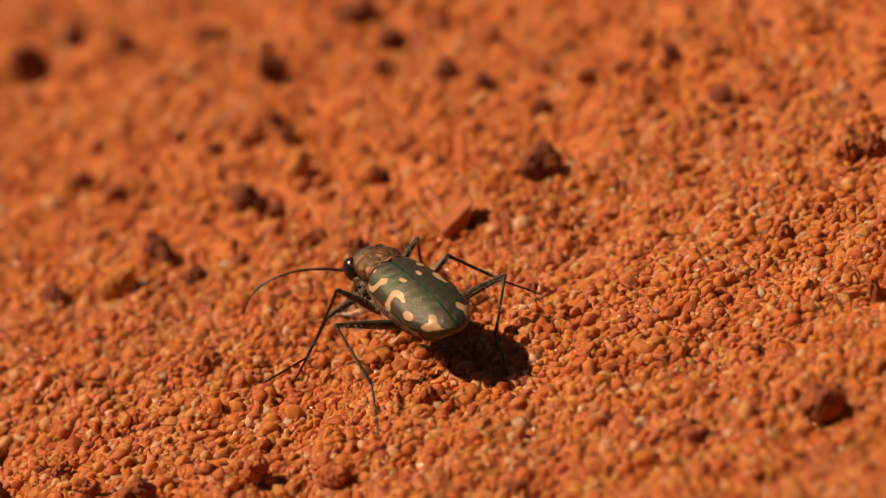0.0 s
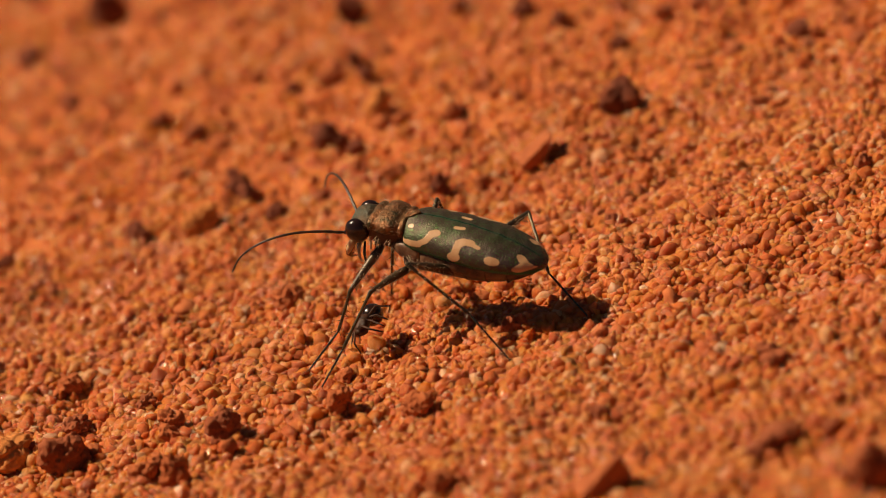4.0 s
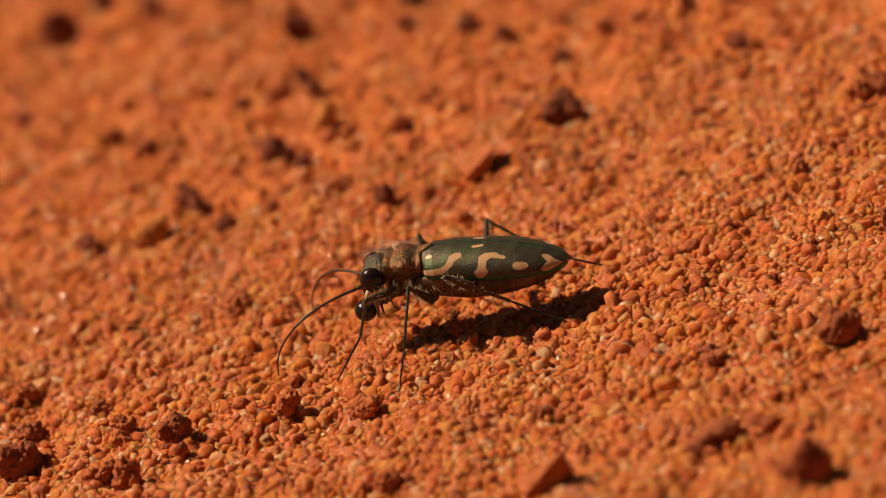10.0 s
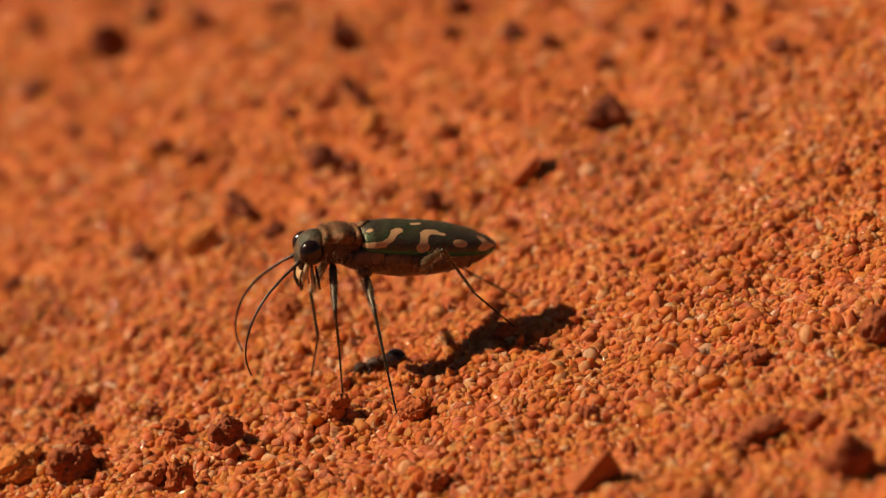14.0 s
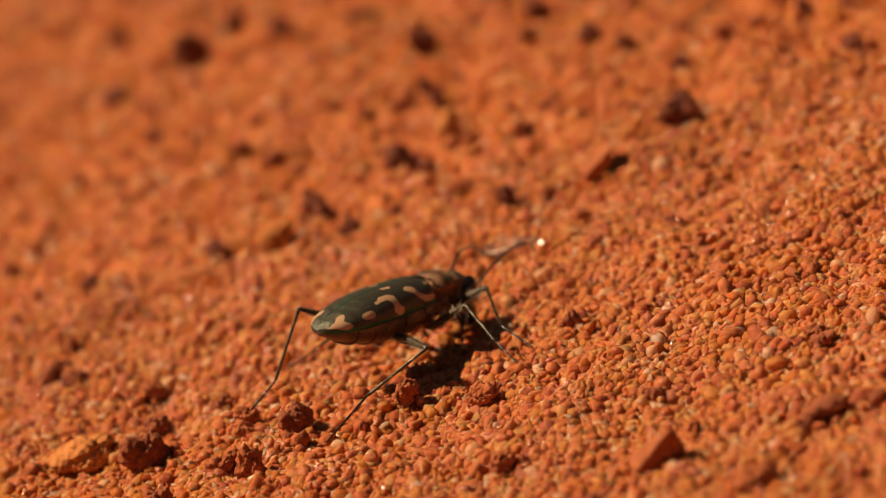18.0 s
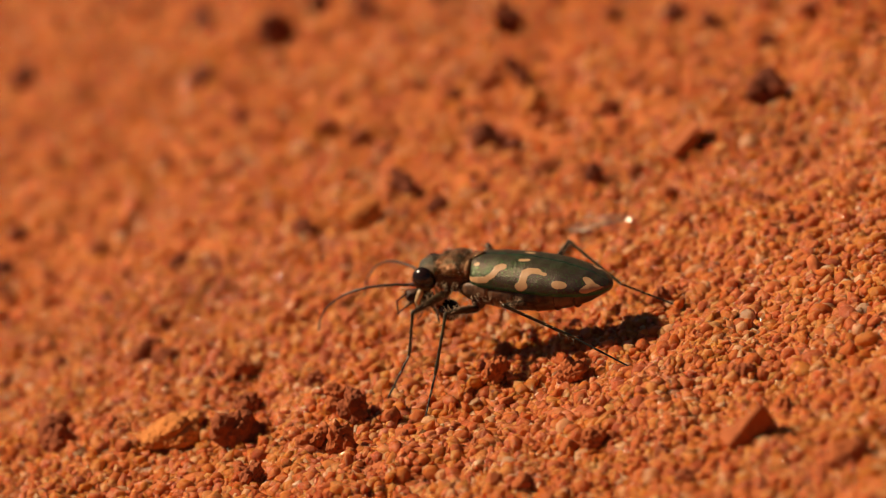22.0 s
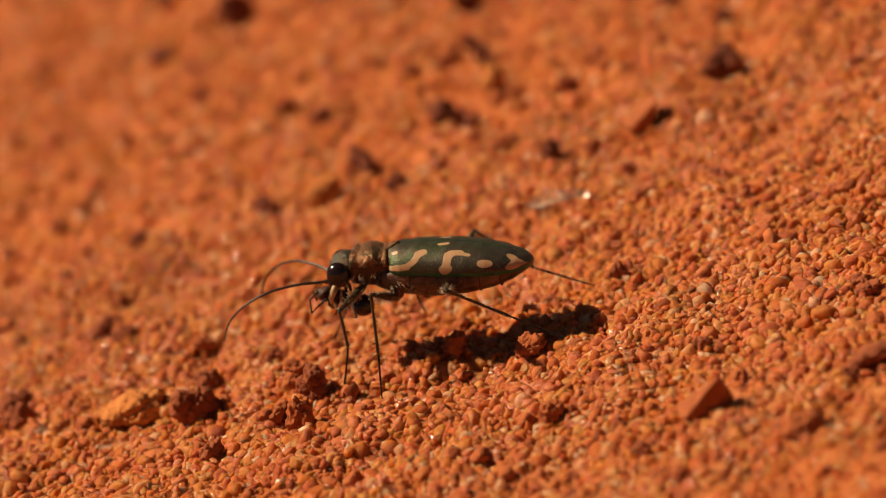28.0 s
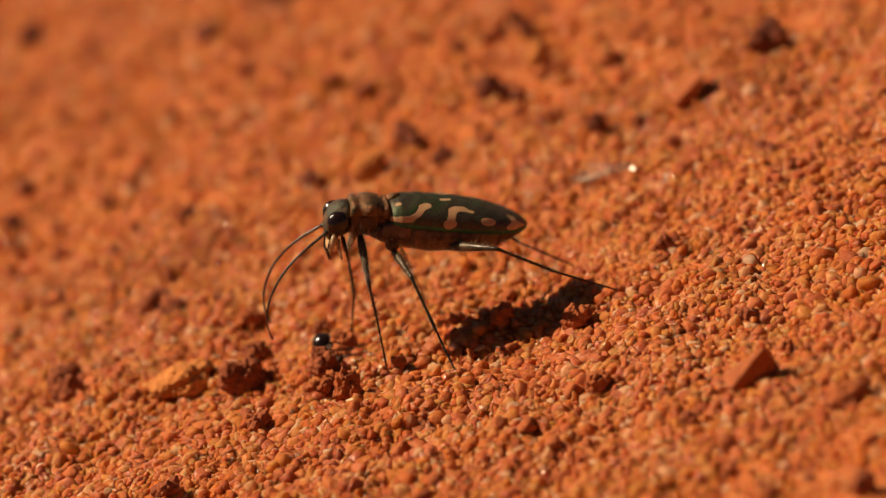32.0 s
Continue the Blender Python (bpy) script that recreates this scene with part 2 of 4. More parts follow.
# ---- mesh helpers ----
def mesh_of(name, verts, faces, material, smooth=True):
    me = bpy.data.meshes.new(name)
    me.from_pydata([tuple(v) for v in verts], [], faces)
    me.materials.append(material)
    me.polygons.foreach_set("use_smooth", [smooth] * len(me.polygons))
    me.update()
    return me


def part(name, data, parent, label="", m=None):
    ob = new(name, data)
    ob.parent = parent
    if m is not None:
        ob.matrix_basis = m
    if label:
        tagged(ob, label)
    return ob


def tube(points, radii, sides=8, squash=1.0):
    """Verts and faces of a closed tube along points, in millimetres."""
    pts = [Vector(p) for p in points]
    verts, faces = [], []
    side = None
    for i, p in enumerate(pts):
        along = (pts[min(i + 1, len(pts) - 1)] - pts[max(i - 1, 0)]).normalized()
        if side is None:
            side = along.orthogonal().normalized()
        side = (side - along * side.dot(along)).normalized()
        up = along.cross(side)
        for k in range(sides):
            a = 2 * math.pi * k / sides
            verts.append(p + radii[i] * (math.cos(a) * side + squash * math.sin(a) * up))
    n = len(pts)
    for i in range(n - 1):
        for k in range(sides):
            j = (k + 1) % sides
            faces.append((i * sides + k, i * sides + j, (i + 1) * sides + j, (i + 1) * sides + k))
    faces.append(tuple(range(sides - 1, -1, -1)))
    faces.append(tuple((n - 1) * sides + k for k in range(sides)))
    return verts, faces


def join(*pieces):
    verts, faces = [], []
    for v, f in pieces:
        n = len(verts)
        verts += list(v)
        faces += [tuple(i + n for i in q) for q in f]
    return verts, faces


def scaled(piece, s=MM):
    v, f = piece
    return [Vector(p) * s for p in v], f


def loft(sections, sides=28, wobble=0.0, seed=0, square=1.0):
    """Closed skin over cross-sections (x, cy, cz, half_width, up, down), in millimetres."""
    rnd = random.Random(seed)
    verts, faces = [], []
    for x, cy, cz, w, up, dn in sections:
        for k in range(sides):
            a = 2 * math.pi * k / sides
            c, s = math.cos(a), math.sin(a)
            c, s = math.copysign(abs(c) ** square, c), math.copysign(abs(s) ** square, s)
            j = 1 + wobble * (rnd.random() - 0.5)
            verts.append(Vector((x, cy + w * c * j, cz + (up if s > 0 else dn) * s * j)))
    n = len(sections)
    for i in range(n - 1):
        for k in range(sides):
            j = (k + 1) % sides
            faces.append((i * sides + k, (i + 1) * sides + k, (i + 1) * sides + j, i * sides + j))
    faces.append(tuple(range(sides)))
    faces.append(tuple((n - 1) * sides + k for k in range(sides - 1, -1, -1)))
    return verts, faces


def ellipsoid(centre, r, rings=12, sides=18):
    verts, faces = [], []
    for i in range(1, rings):
        a = math.pi * i / rings
        for k in range(sides):
            b = 2 * math.pi * k / sides
            verts.append(Vector((centre[0] + r[0] * math.cos(a), centre[1] + r[1] * math.sin(a) * math.cos(b), centre[2] + r[2] * math.sin(a) * math.sin(b))))
    for i in range(rings - 2):
        for k in range(sides):
            j = (k + 1) % sides
            faces.append((i * sides + k, i * sides + j, (i + 1) * sides + j, (i + 1) * sides + k))
    verts += [Vector((centre[0] + r[0], centre[1], centre[2])), Vector((centre[0] - r[0], centre[1], centre[2]))]
    t, u = len(verts) - 2, len(verts) - 1
    last = (rings - 2) * sides
    for k in range(sides):
        j = (k + 1) % sides
        faces += [(t, j, k), (u, last + k, last + j)]
    return verts, faces


def lattice(x, y, seed, cell):
    """Smooth value noise in 0..1 over arrays of millimetres."""
    table = np.random.RandomState(seed).rand(256, 256)
    gx, gy = x / cell + 97.3, y / cell + 41.7
    ix, iy = np.floor(gx).astype(int), np.floor(gy).astype(int)
    fx, fy = gx - ix, gy - iy
    fx, fy = fx * fx * (3 - 2 * fx), fy * fy * (3 - 2 * fy)
    a, b = table[ix % 256, iy % 256], table[(ix + 1) % 256, iy % 256]
    c, d = table[ix % 256, (iy + 1) % 256], table[(ix + 1) % 256, (iy + 1) % 256]
    return (a * (1 - fx) + b * fx) * (1 - fy) + (c * (1 - fx) + d * fx) * fy


def height(x, y):
    """The sand's level in millimetres."""
    x, y = np.asarray(x, float), np.asarray(y, float)
    h = 0.6 * (lattice(x, y, 1, 11.0) - 0.5) + 0.95 * (lattice(x, y, 2, 4.3) - 0.5) + 0.75 * (lattice(x, y, 3, 2.0) - 0.5)
    return h - 0.36


def level(x, y):
    return float(height(np.array([x]), np.array([y]))[0])


# ---- the ground: one sheet, fine where the camera is near, reaching far out ----
def build_ground():
    def axis(a, b, step):
        inner = list(np.arange(a, b + 1e-6, step))
        out, d, p = [], step, b
        while p < 3.0e5:
            d *= 1.6
            p += d
            out.append(p)
        low, d, p = [], step, a
        while p > -3.0e5:
            d *= 1.6
            p -= d
            low.append(p)
        return np.array(low[::-1] + inner + out)
    xs, ys = axis(-46, 46, 0.35), axis(-76, 98, 0.40)
    gx, gy = np.meshgrid(xs, ys)
    fine = 0.0 + 0.36 * (lattice(gx, gy, 5, 0.8) - 0.5) + 0.25 * (lattice(gx, gy, 6, 0.42) - 0.5)
    near = (np.abs(gx) < 60) & (np.abs(gy) < 110)
    gz = np.where(near, height(gx, gy) + fine, -0.4)
    co = np.stack([gx, gy, gz], -1).reshape(-1, 3) * MM
    nx, ny = len(xs), len(ys)
    i = np.arange(nx * ny).reshape(ny, nx)
    quads = np.stack([i[:-1, :-1], i[:-1, 1:], i[1:, 1:], i[1:, :-1]], -1).reshape(-1, 4)
    me = bpy.data.meshes.new("ground")
    me.vertices.add(len(co))
    me.vertices.foreach_set("co", co.ravel())
    me.loops.add(quads.size)
    me.loops.foreach_set("vertex_index", quads.ravel())
    me.polygons.add(len(quads))
    me.polygons.foreach_set("loop_start", np.arange(0, quads.size, 4))
    me.polygons.foreach_set("use_smooth", np.ones(len(quads), bool))
    me.materials.append(soil_mat)
    me.update(calc_edges=True)
    return tagged(new("ground", me), "bare red sandy soil with coarse loose grains", "ground", kind="structure")


ground = build_ground()


# ---- sand grains ----
def grain_templates(levels, count, seed, jag=0.05):
    rs = np.random.RandomState(seed)
    bm = bmesh.new()
    bmesh.ops.create_icosphere(bm, subdivisions=levels, radius=1.0)
    bm.verts.ensure_lookup_table()
    base = np.array([v.co[:] for v in bm.verts])
    tris = np.array([[v.index for v in f.verts] for f in bm.faces])
    bm.free()
    out = []
    for _ in range(count):
        v = base.copy()
        for _ in range(7):
            d = rs.normal(size=3)
            d /= np.linalg.norm(d)
            reach = v @ d
            cut = rs.uniform(0.50, 0.90)
            over = reach > cut
            v[over] -= np.outer((reach[over] - cut) * rs.uniform(0.7, 1.0), d)
        v *= 1 + jag * rs.normal(size=(len(v), 1))
        v *= rs.uniform((0.9, 0.74, 0.64), (1.2, 1.0, 0.92))
        out.append(v)
    return np.array(out), tris


def scatter(rs, x0, x1, y0, y1, pitch):
    gx, gy = np.meshgrid(np.arange(x0, x1, pitch), np.arange(y0, y1, pitch))
    x = gx.ravel() + rs.uniform(-0.5, 0.5, gx.size) * pitch
    y = gy.ravel() + rs.uniform(-0.5, 0.5, gx.size) * pitch
    return x, y


def turns(rs, n):
    q = rs.normal(size=(n, 4))
    q /= np.linalg.norm(q, axis=1)[:, None]
    w, x, y, z = q.T
    return np.stack([1 - 2 * (y * y + z * z), 2 * (x * y - z * w), 2 * (x * z + y * w), 2 * (x * y + z * w), 1 - 2 * (x * x + z * z), 2 * (y * z - x * w),
                     2 * (x * z - y * w), 2 * (y * z + x * w), 1 - 2 * (x * x + y * y)], -1).reshape(n, 3, 3)


def grain_mesh(name, templates, tris, x, y, z, r, rs, material):
    n = len(x)
    pick = rs.randint(0, len(templates), n)
    v = np.einsum('nij,nvj->nvi', turns(rs, n), templates[pick]) * r[:, None, None]
    v += np.stack([x, y, z], -1)[:, None, :]
    nv = v.shape[1]
    faces = (tris[None] + (np.arange(n) * nv)[:, None, None]).reshape(-1, 3)
    me = bpy.data.meshes.new(name)
    me.vertices.add(n * nv)
    me.vertices.foreach_set("co", (v * MM).ravel())
    me.loops.add(faces.size)
    me.loops.foreach_set("vertex_index", faces.ravel())
    me.polygons.add(len(faces))
    me.polygons.foreach_set("loop_start", np.arange(0, faces.size, 3))
    me.polygons.foreach_set("use_smooth", np.ones(len(faces), bool))
    me.materials.append(material)
    me.update(calc_edges=True)
    return me


def build_sand():
    rs = np.random.RandomState(11)
    big, big_tris = grain_templates(2, 24, 3)
    low, low_tris = grain_templates(1, 16, 4)
    crumbly, crumbly_tris = grain_templates(1, 20, 9, 0.30)
    lumpy, lumpy_tris = grain_templates(2, 20, 15, 0.16)

    def layer(name, label, templates, tris, box, pitch, mean, spread, sink, material=grain_mat):
        x, y = scatter(rs, *box, pitch)
        r = mean * np.exp(spread * rs.normal(size=len(x)))
        r = np.clip(r, mean * 0.5, mean * 2.0)
        z = height(x, y) + r * rs.uniform(sink, sink + 0.55, len(x))
        return tagged(new(name, grain_mesh(name, templates, tris, x, y, z, r, rs, material)), label, "sand", kind="stuff")

    layer("sand_grains", "coarse amber and rust red quartz sand grains", big, big_tris, (-34, 34, -44, 14), 0.45, 0.335, 0.34, -0.40)
    layer("distant_sand_grains", "coarse rust red sand grains farther off", low, low_tris, (-46, 46, 14, 98), 0.60, 0.40, 0.32, -0.40)
    layer("foreground_sand_grains", "coarse rust red sand grains close by", low, low_tris, (-26, 36, -76, -44), 0.52, 0.34, 0.34, -0.45)
    x, y = scatter(rs, -44, 44, -74, 96, 2.6)
    keep = rs.rand(len(x)) < 0.30
    x, y = x[keep], y[keep]
    r = np.clip(0.40 * np.exp(0.35 * rs.normal(size=len(x))), 0.22, 0.66)
    crumbs = grain_mesh("soil_crumbs", lumpy, lumpy_tris, x, y, height(x, y) + r * 0.35 + 0.1, r, rs, clod_red_mat)
    # brown crumbs darken the far sand in place of its shaded pits
    x, y = scatter(rs, -46, 46, 6, 97, 2.1)
    keep = rs.rand(len(x)) < 0.12
    x, y = x[keep], y[keep]
    r = np.clip(0.36 * np.exp(0.45 * rs.normal(size=len(x))), 0.2, 0.8)
    dark = grain_mesh("pit_shade_crumbs", lumpy, lumpy_tris, x, y, height(x, y) + r * 0.3 + 0.1, r, rs, clod_brown_mat)
    tagged(new("pit_shade_crumbs", dark), "small rust brown crumbs standing for shaded pits in far sand", "soil", kind="stuff")
    tagged(new("soil_crumbs", crumbs), "small dull red soil crumbs strewn over the sand", "soil", kind="stuff")
    layer("fine_sand", "crumbly rust red clay and fine sand between the grains", crumbly, crumbly_tris, (-34, 34, -44, 14), 0.33, 0.23, 0.38, -0.10)


build_sand()


# ---- clods and stones ----
DARK_CLODS = (
    (15.3, 11.9, 2.7, 2.4), (-1.7, 20.5, 2.3, 2.1), (12.2, 31.8, 1.8, 1.8), (14.0, 28.9, 1.3, 1.2), (16.8, 23.0, 1.4, 1.2),
    (1.9, 40.8, 2.3, 2.2), (-1.7, 51.9, 2.4, 1.2), (-7.4, 54.5, 1.6, 1.5), (-10.5, 58.7, 1.9, 1.9), (-14.1, 55.1, 2.8, 2.3),
    (-19.6, 50.4, 2.4, 1.3), (9.5, 40.3, 1.8, 1.4), (-19.2, 65.2, 2.0, 1.6), (-7.2, 15.1, 1.5, 1.2),
    (-7.7, 19.0, 1.2, 1.1), (-5.7, 11.4, 1.5, 1.2), (12.0, -3.1, 0.8, 0.7), (7.6, -27.1, 1.1, 0.8), (-19.5, -15.0, 2.7, 2.3),
    (-30.0, -7.2, 2.3, 1.8),
)
DARK_CLODS_MORE = (
    (-18.9, -10.2, 1.7, 1.0), (15.2, -35.2, 2.7, 0.8), (-24.1, 3.5, 1.5, 0.9), (-23.3, -0.3, 1.6, 1.0), (4.9, -13.8, 0.9, 0.8),
    (-22.0, 14.2, 1.2, 0.8), (16.8, -26.5, 1.5, 0.7), (8.0, 47.6, 3.2, 1.6), (25.2, 24.8, 1.0, 1.2), (27.0, 16.7, 2.1, 1.0),
    (32.7, 1.2, 1.6, 1.6), (-7.7, 16.0, 1.7, 1.5), (-13.9, 12.6, 1.5, 0.9), (-15.0, -10.1, 1.3, 1.0),
    (26.0, -6.2, 1.1, 0.9), (29.2, -1.5, 0.8, 0.7), (28.5, -16.7, 0.9, 1.5), (-25.1, 2.6, 1.8, 1.0),
    (9.5, -51.4, 1.6, 1.1), (-24.2, -26.6, 1.8, 1.2),
)
# clods, and small dark lumps laid where the sand only holds shadow
DARK_CLODS_AND_SHADOWS = (
    (1.1, 32.1, 1.2, 1.1), (1.5, 28.0, 1.3, 1.0), (-3.0, 30.0, 1.0, 0.9), (6.3, 18.0, 0.9, 0.9), (-0.4, 18.4, 1.4, 1.0), (-2.5, 23.0, 1.2, 1.0), (3.6, 7.6, 1.5, 1.0),
    (20.0, 24.3, 1.0, 1.0), (23.4, -28.0, 2.6, 1.9), (18.6, -42.6, 2.9, 2.4), (17.9, -35.9, 1.2, 1.0), (16.6, -25.6, 1.3, 0.7),
    (2.1, -33.6, 1.0, 0.8), (2.9, -37.1, 1.1, 0.8), (11.1, -41.1, 1.5, 1.2), (10.5, -42.5, 0.9, 0.7), (13.8, -36.4, 1.0, 0.7),
    (-32.5, 63.1, 2.3, 1.8), (-33.5, 24.3, 1.4, 1.0), (-30.1, -5.4, 1.9, 1.1), (-18.9, -20.6, 1.3, 1.2),
)
RED_CLODS = (
    (-0.6, 30.2, 2.2, 1.2), (1.2, 12.2, 1.8, 0.9), (2.5, 9.4, 2.4, 1.0), (5.8, 17.5, 1.2, 1.3), (19.7, 24.1, 1.1, 1.1), (-1.0, -19.7, 2.0, 1.3),
    (-4.9, -17.2, 1.6, 1.4), (-13.8, -20.6, 1.7, 1.8), (-13.8, -15.3, 1.2, 1.1), (-15.4, -18.9, 1.8, 1.0), (10.5, -41.8, 2.3, 1.4),
    (-0.8, -29.6, 1.7, 1.0), (-18.9, -4.5, 1.6, 1.0), (31.4, 1.7, 1.9, 1.5), (-6.3, -1.6, 1.9, 1.4),
    (15.6, 4.9, 1.6, 0.8), (15.4, 37.5, 1.8, 1.2), (-13.6, -14.2, 1.8, 1.1), (6.8, -26.3, 1.1, 0.7),
    (-4.3, -12.6, 1.2, 0.8),
)
RED_CLODS_MORE = (
    (8.8, -32.6, 0.8, 0.7), (-14.6, -18.0, 1.2, 1.0),
)
OCHRE_PEBBLES = (
    (1.7, 22.6, 2.0, 2.2), (-10.2, 12.0, 2.4, 2.4), (2.6, 16.9, 1.1, 1.2), (-22.8, -12.2, 3.9, 1.8), (25.4, -13.3, 1.8, 1.0),
)


def rough_stone(seed, w, d, h, levels=4):
    """A clump of crusted grains grown together, in millimetres, on its base."""
    rs = random.Random(seed)
    bm = bmesh.new()
    bmesh.ops.create_icosphere(bm, subdivisions=levels, radius=1.0)
    off = Vector((rs.uniform(-50, 50), rs.uniform(-50, 50), rs.uniform(-50, 50)))
    lobes = [(Vector((0, 0, 0)), 0.34)]
    for _ in range(rs.randint(6, 9)):
        c = Vector((rs.gauss(0, 1), rs.gauss(0, 1), rs.gauss(0.15, 0.8))).normalized() * rs.uniform(0.18, 0.30)
        lobes.append((c, rs.uniform(0.20, 0.30)))
    grain = 2.2 / max(0.8, w)
    for v in bm.verts:
        way = v.co.normalized()
        reach = 0.0
        for c, r in lobes:
            k = way.dot(c)
            disc = k * k - c.length_squared + r * r
            if disc > 0:
                reach = max(reach, k + math.sqrt(disc))
        p = way * reach
        q = p / grain
        fine = 0.5 * noise.noise(q * 9.0 + off) + 0.35 * noise.noise(q * 19.0 + off)
        knob = 0.45 - noise.voronoi(q * 7.0 + off)[0][0]
        p *= 1 + 0.10 * noise.noise(p * 4.0 + off) + grain * (0.20 * fine + 0.24 * knob)
        v.co = Vector((p.x * w, p.y * d, (p.z + 0.24) * h * 1.1))
    me = bpy.data.meshes.new("stone")
    bm.to_mesh(me)
    bm.free()
    me.polygons.foreach_set("use_smooth", [True] * len(me.polygons))
    me.transform(Matrix.Scale(MM, 4))
    return me


def lay_stones(rows, name, label, category, group, material, flat=1.0, seed=0, turn=None):
    for i, (x, y, w, h) in enumerate(rows):
        rs = random.Random(seed * 1000 + i)
        me = rough_stone(seed * 1000 + i, w, w * rs.uniform(0.75, 1.1), max(h * (1.4 if y < 8 else 1.15), 0.6) * flat, 5 if w > 1.2 and -34 < y < 14 else 4)
        me.materials.append(material)
        ob = tagged(new(name, me), label, category, group)
        a = rs.uniform(-35, 35) if turn is None else turn
        ob.matrix_basis = pose(x * MM, y * MM, (level(x, y) + 0.12) * MM, 0, 0, a)
    return ob


ALL_DARK = DARK_CLODS + DARK_CLODS_MORE + DARK_CLODS_AND_SHADOWS
lay_stones([r for r in ALL_DARK if r[1] > 6], "earth_clod", "dark red-brown crumbly clod on the sand, some in place of shadows", "clod", "dark clods on the sand", clod_dark_mat, 1.0, 1)
lay_stones([r for r in ALL_DARK if r[1] <= 6], "rust_clod", "rust brown crumbly clod on the sand, some in place of shadows", "clod", "rust brown clods on the sand", clod_brown_mat, 0.9, 6)
nudged_clod = lay_stones([(-11.0, -17.0, 2.0, 1.6)], "rust_clod", "rust brown crumbly clod nudged aside by the beetle", "clod", "rust brown clods on the sand", clod_brown_mat, 0.95, 8, 10)
lay_stones(RED_CLODS + RED_CLODS_MORE, "red_clod", "rust red crusted clod half sunk in the sand", "clod", "red clods on the sand", clod_red_mat, 0.9, 2)
lay_stones(OCHRE_PEBBLES, "ochre_pebble", "ochre yellow pitted pebble lying on the sand", "pebble", "ochre pebbles on the sand", ochre_mat, 0.85, 3, 8)


WEDGE = ((0.75, -0.5, 1.75), (-1.4, 1.5, 0.1), (-1.15, 0.0, 0.1), (1.2, -0.1, 0.0), (1.0, 1.3, 0.5), (-1.3, 1.5, -0.9), (-0.9, 0.3, -0.9), (1.0, 0.2, -0.9), (0.9, 1.3, -0.9))
SLAB = ((-1.5, 0.5, 0.1), (-1.1, -0.9, 0.0), (1.1, 1.1, 1.15), (1.0, -0.5, 1.1), (0.75, 1.0, 0.5), (0.6, -0.5, 0.3), (-1.2, 0.4, -0.5), (-0.8, -0.8, -0.5), (0.3, 0.8, -0.5), (0.2, -0.4, -0.5))


def angular_stone(corners, seed, size):
    """A broken stone with flat faces and slightly worn edges."""
    bm = bmesh.new()
    for c in corners:
        bm.verts.new(Vector(c))
    bmesh.ops.convex_hull(bm, input=bm.verts)
    bmesh.ops.triangulate(bm, faces=bm.faces)
    bmesh.ops.subdivide_edges(bm, edges=bm.edges, cuts=11, use_grid_fill=True)
    bmesh.ops.smooth_vert(bm, verts=bm.verts, factor=0.5, use_axis_x=True, use_axis_y=True, use_axis_z=True)
    off = Vector((seed, seed * 0.7, 3.1))
    for v in bm.verts:
        v.co += Vector((1, 1, 1)) * 0.07 * noise.noise(v.co * 2.2 + off) + Vector((0.3, 0.5, 1)) * 0.04 * noise.noise(v.co * 7 + off)
    me = bpy.data.meshes.new("stone")
    bm.to_mesh(me)
    bm.free()
    me.polygons.foreach_set("use_smooth", [True] * len(me.polygons))
    me.transform(Matrix.Scale(size * MM, 4))
    me.materials.append(chip_mat)
    return me


for corners, x, y, name, label, size in ((SLAB, 9.6, 7.6, "stone_chip", "flat orange stone chip tilted on the sand", 1.0), (WEDGE, 6.7, -36.5, "wedge_stone", "orange wedge-shaped stone on the sand", 1.15)):
    ob = tagged(new(name, angular_stone(corners, x, size)), label, "stone")
    ob.matrix_basis = pose(x * MM, y * MM, size * (0.42 if corners is WEDGE else 0.4) * MM)


# the way a facet must face to throw sunlight towards the low front
GLINT = Vector((-0.373, -0.467, 0.80)).normalized()


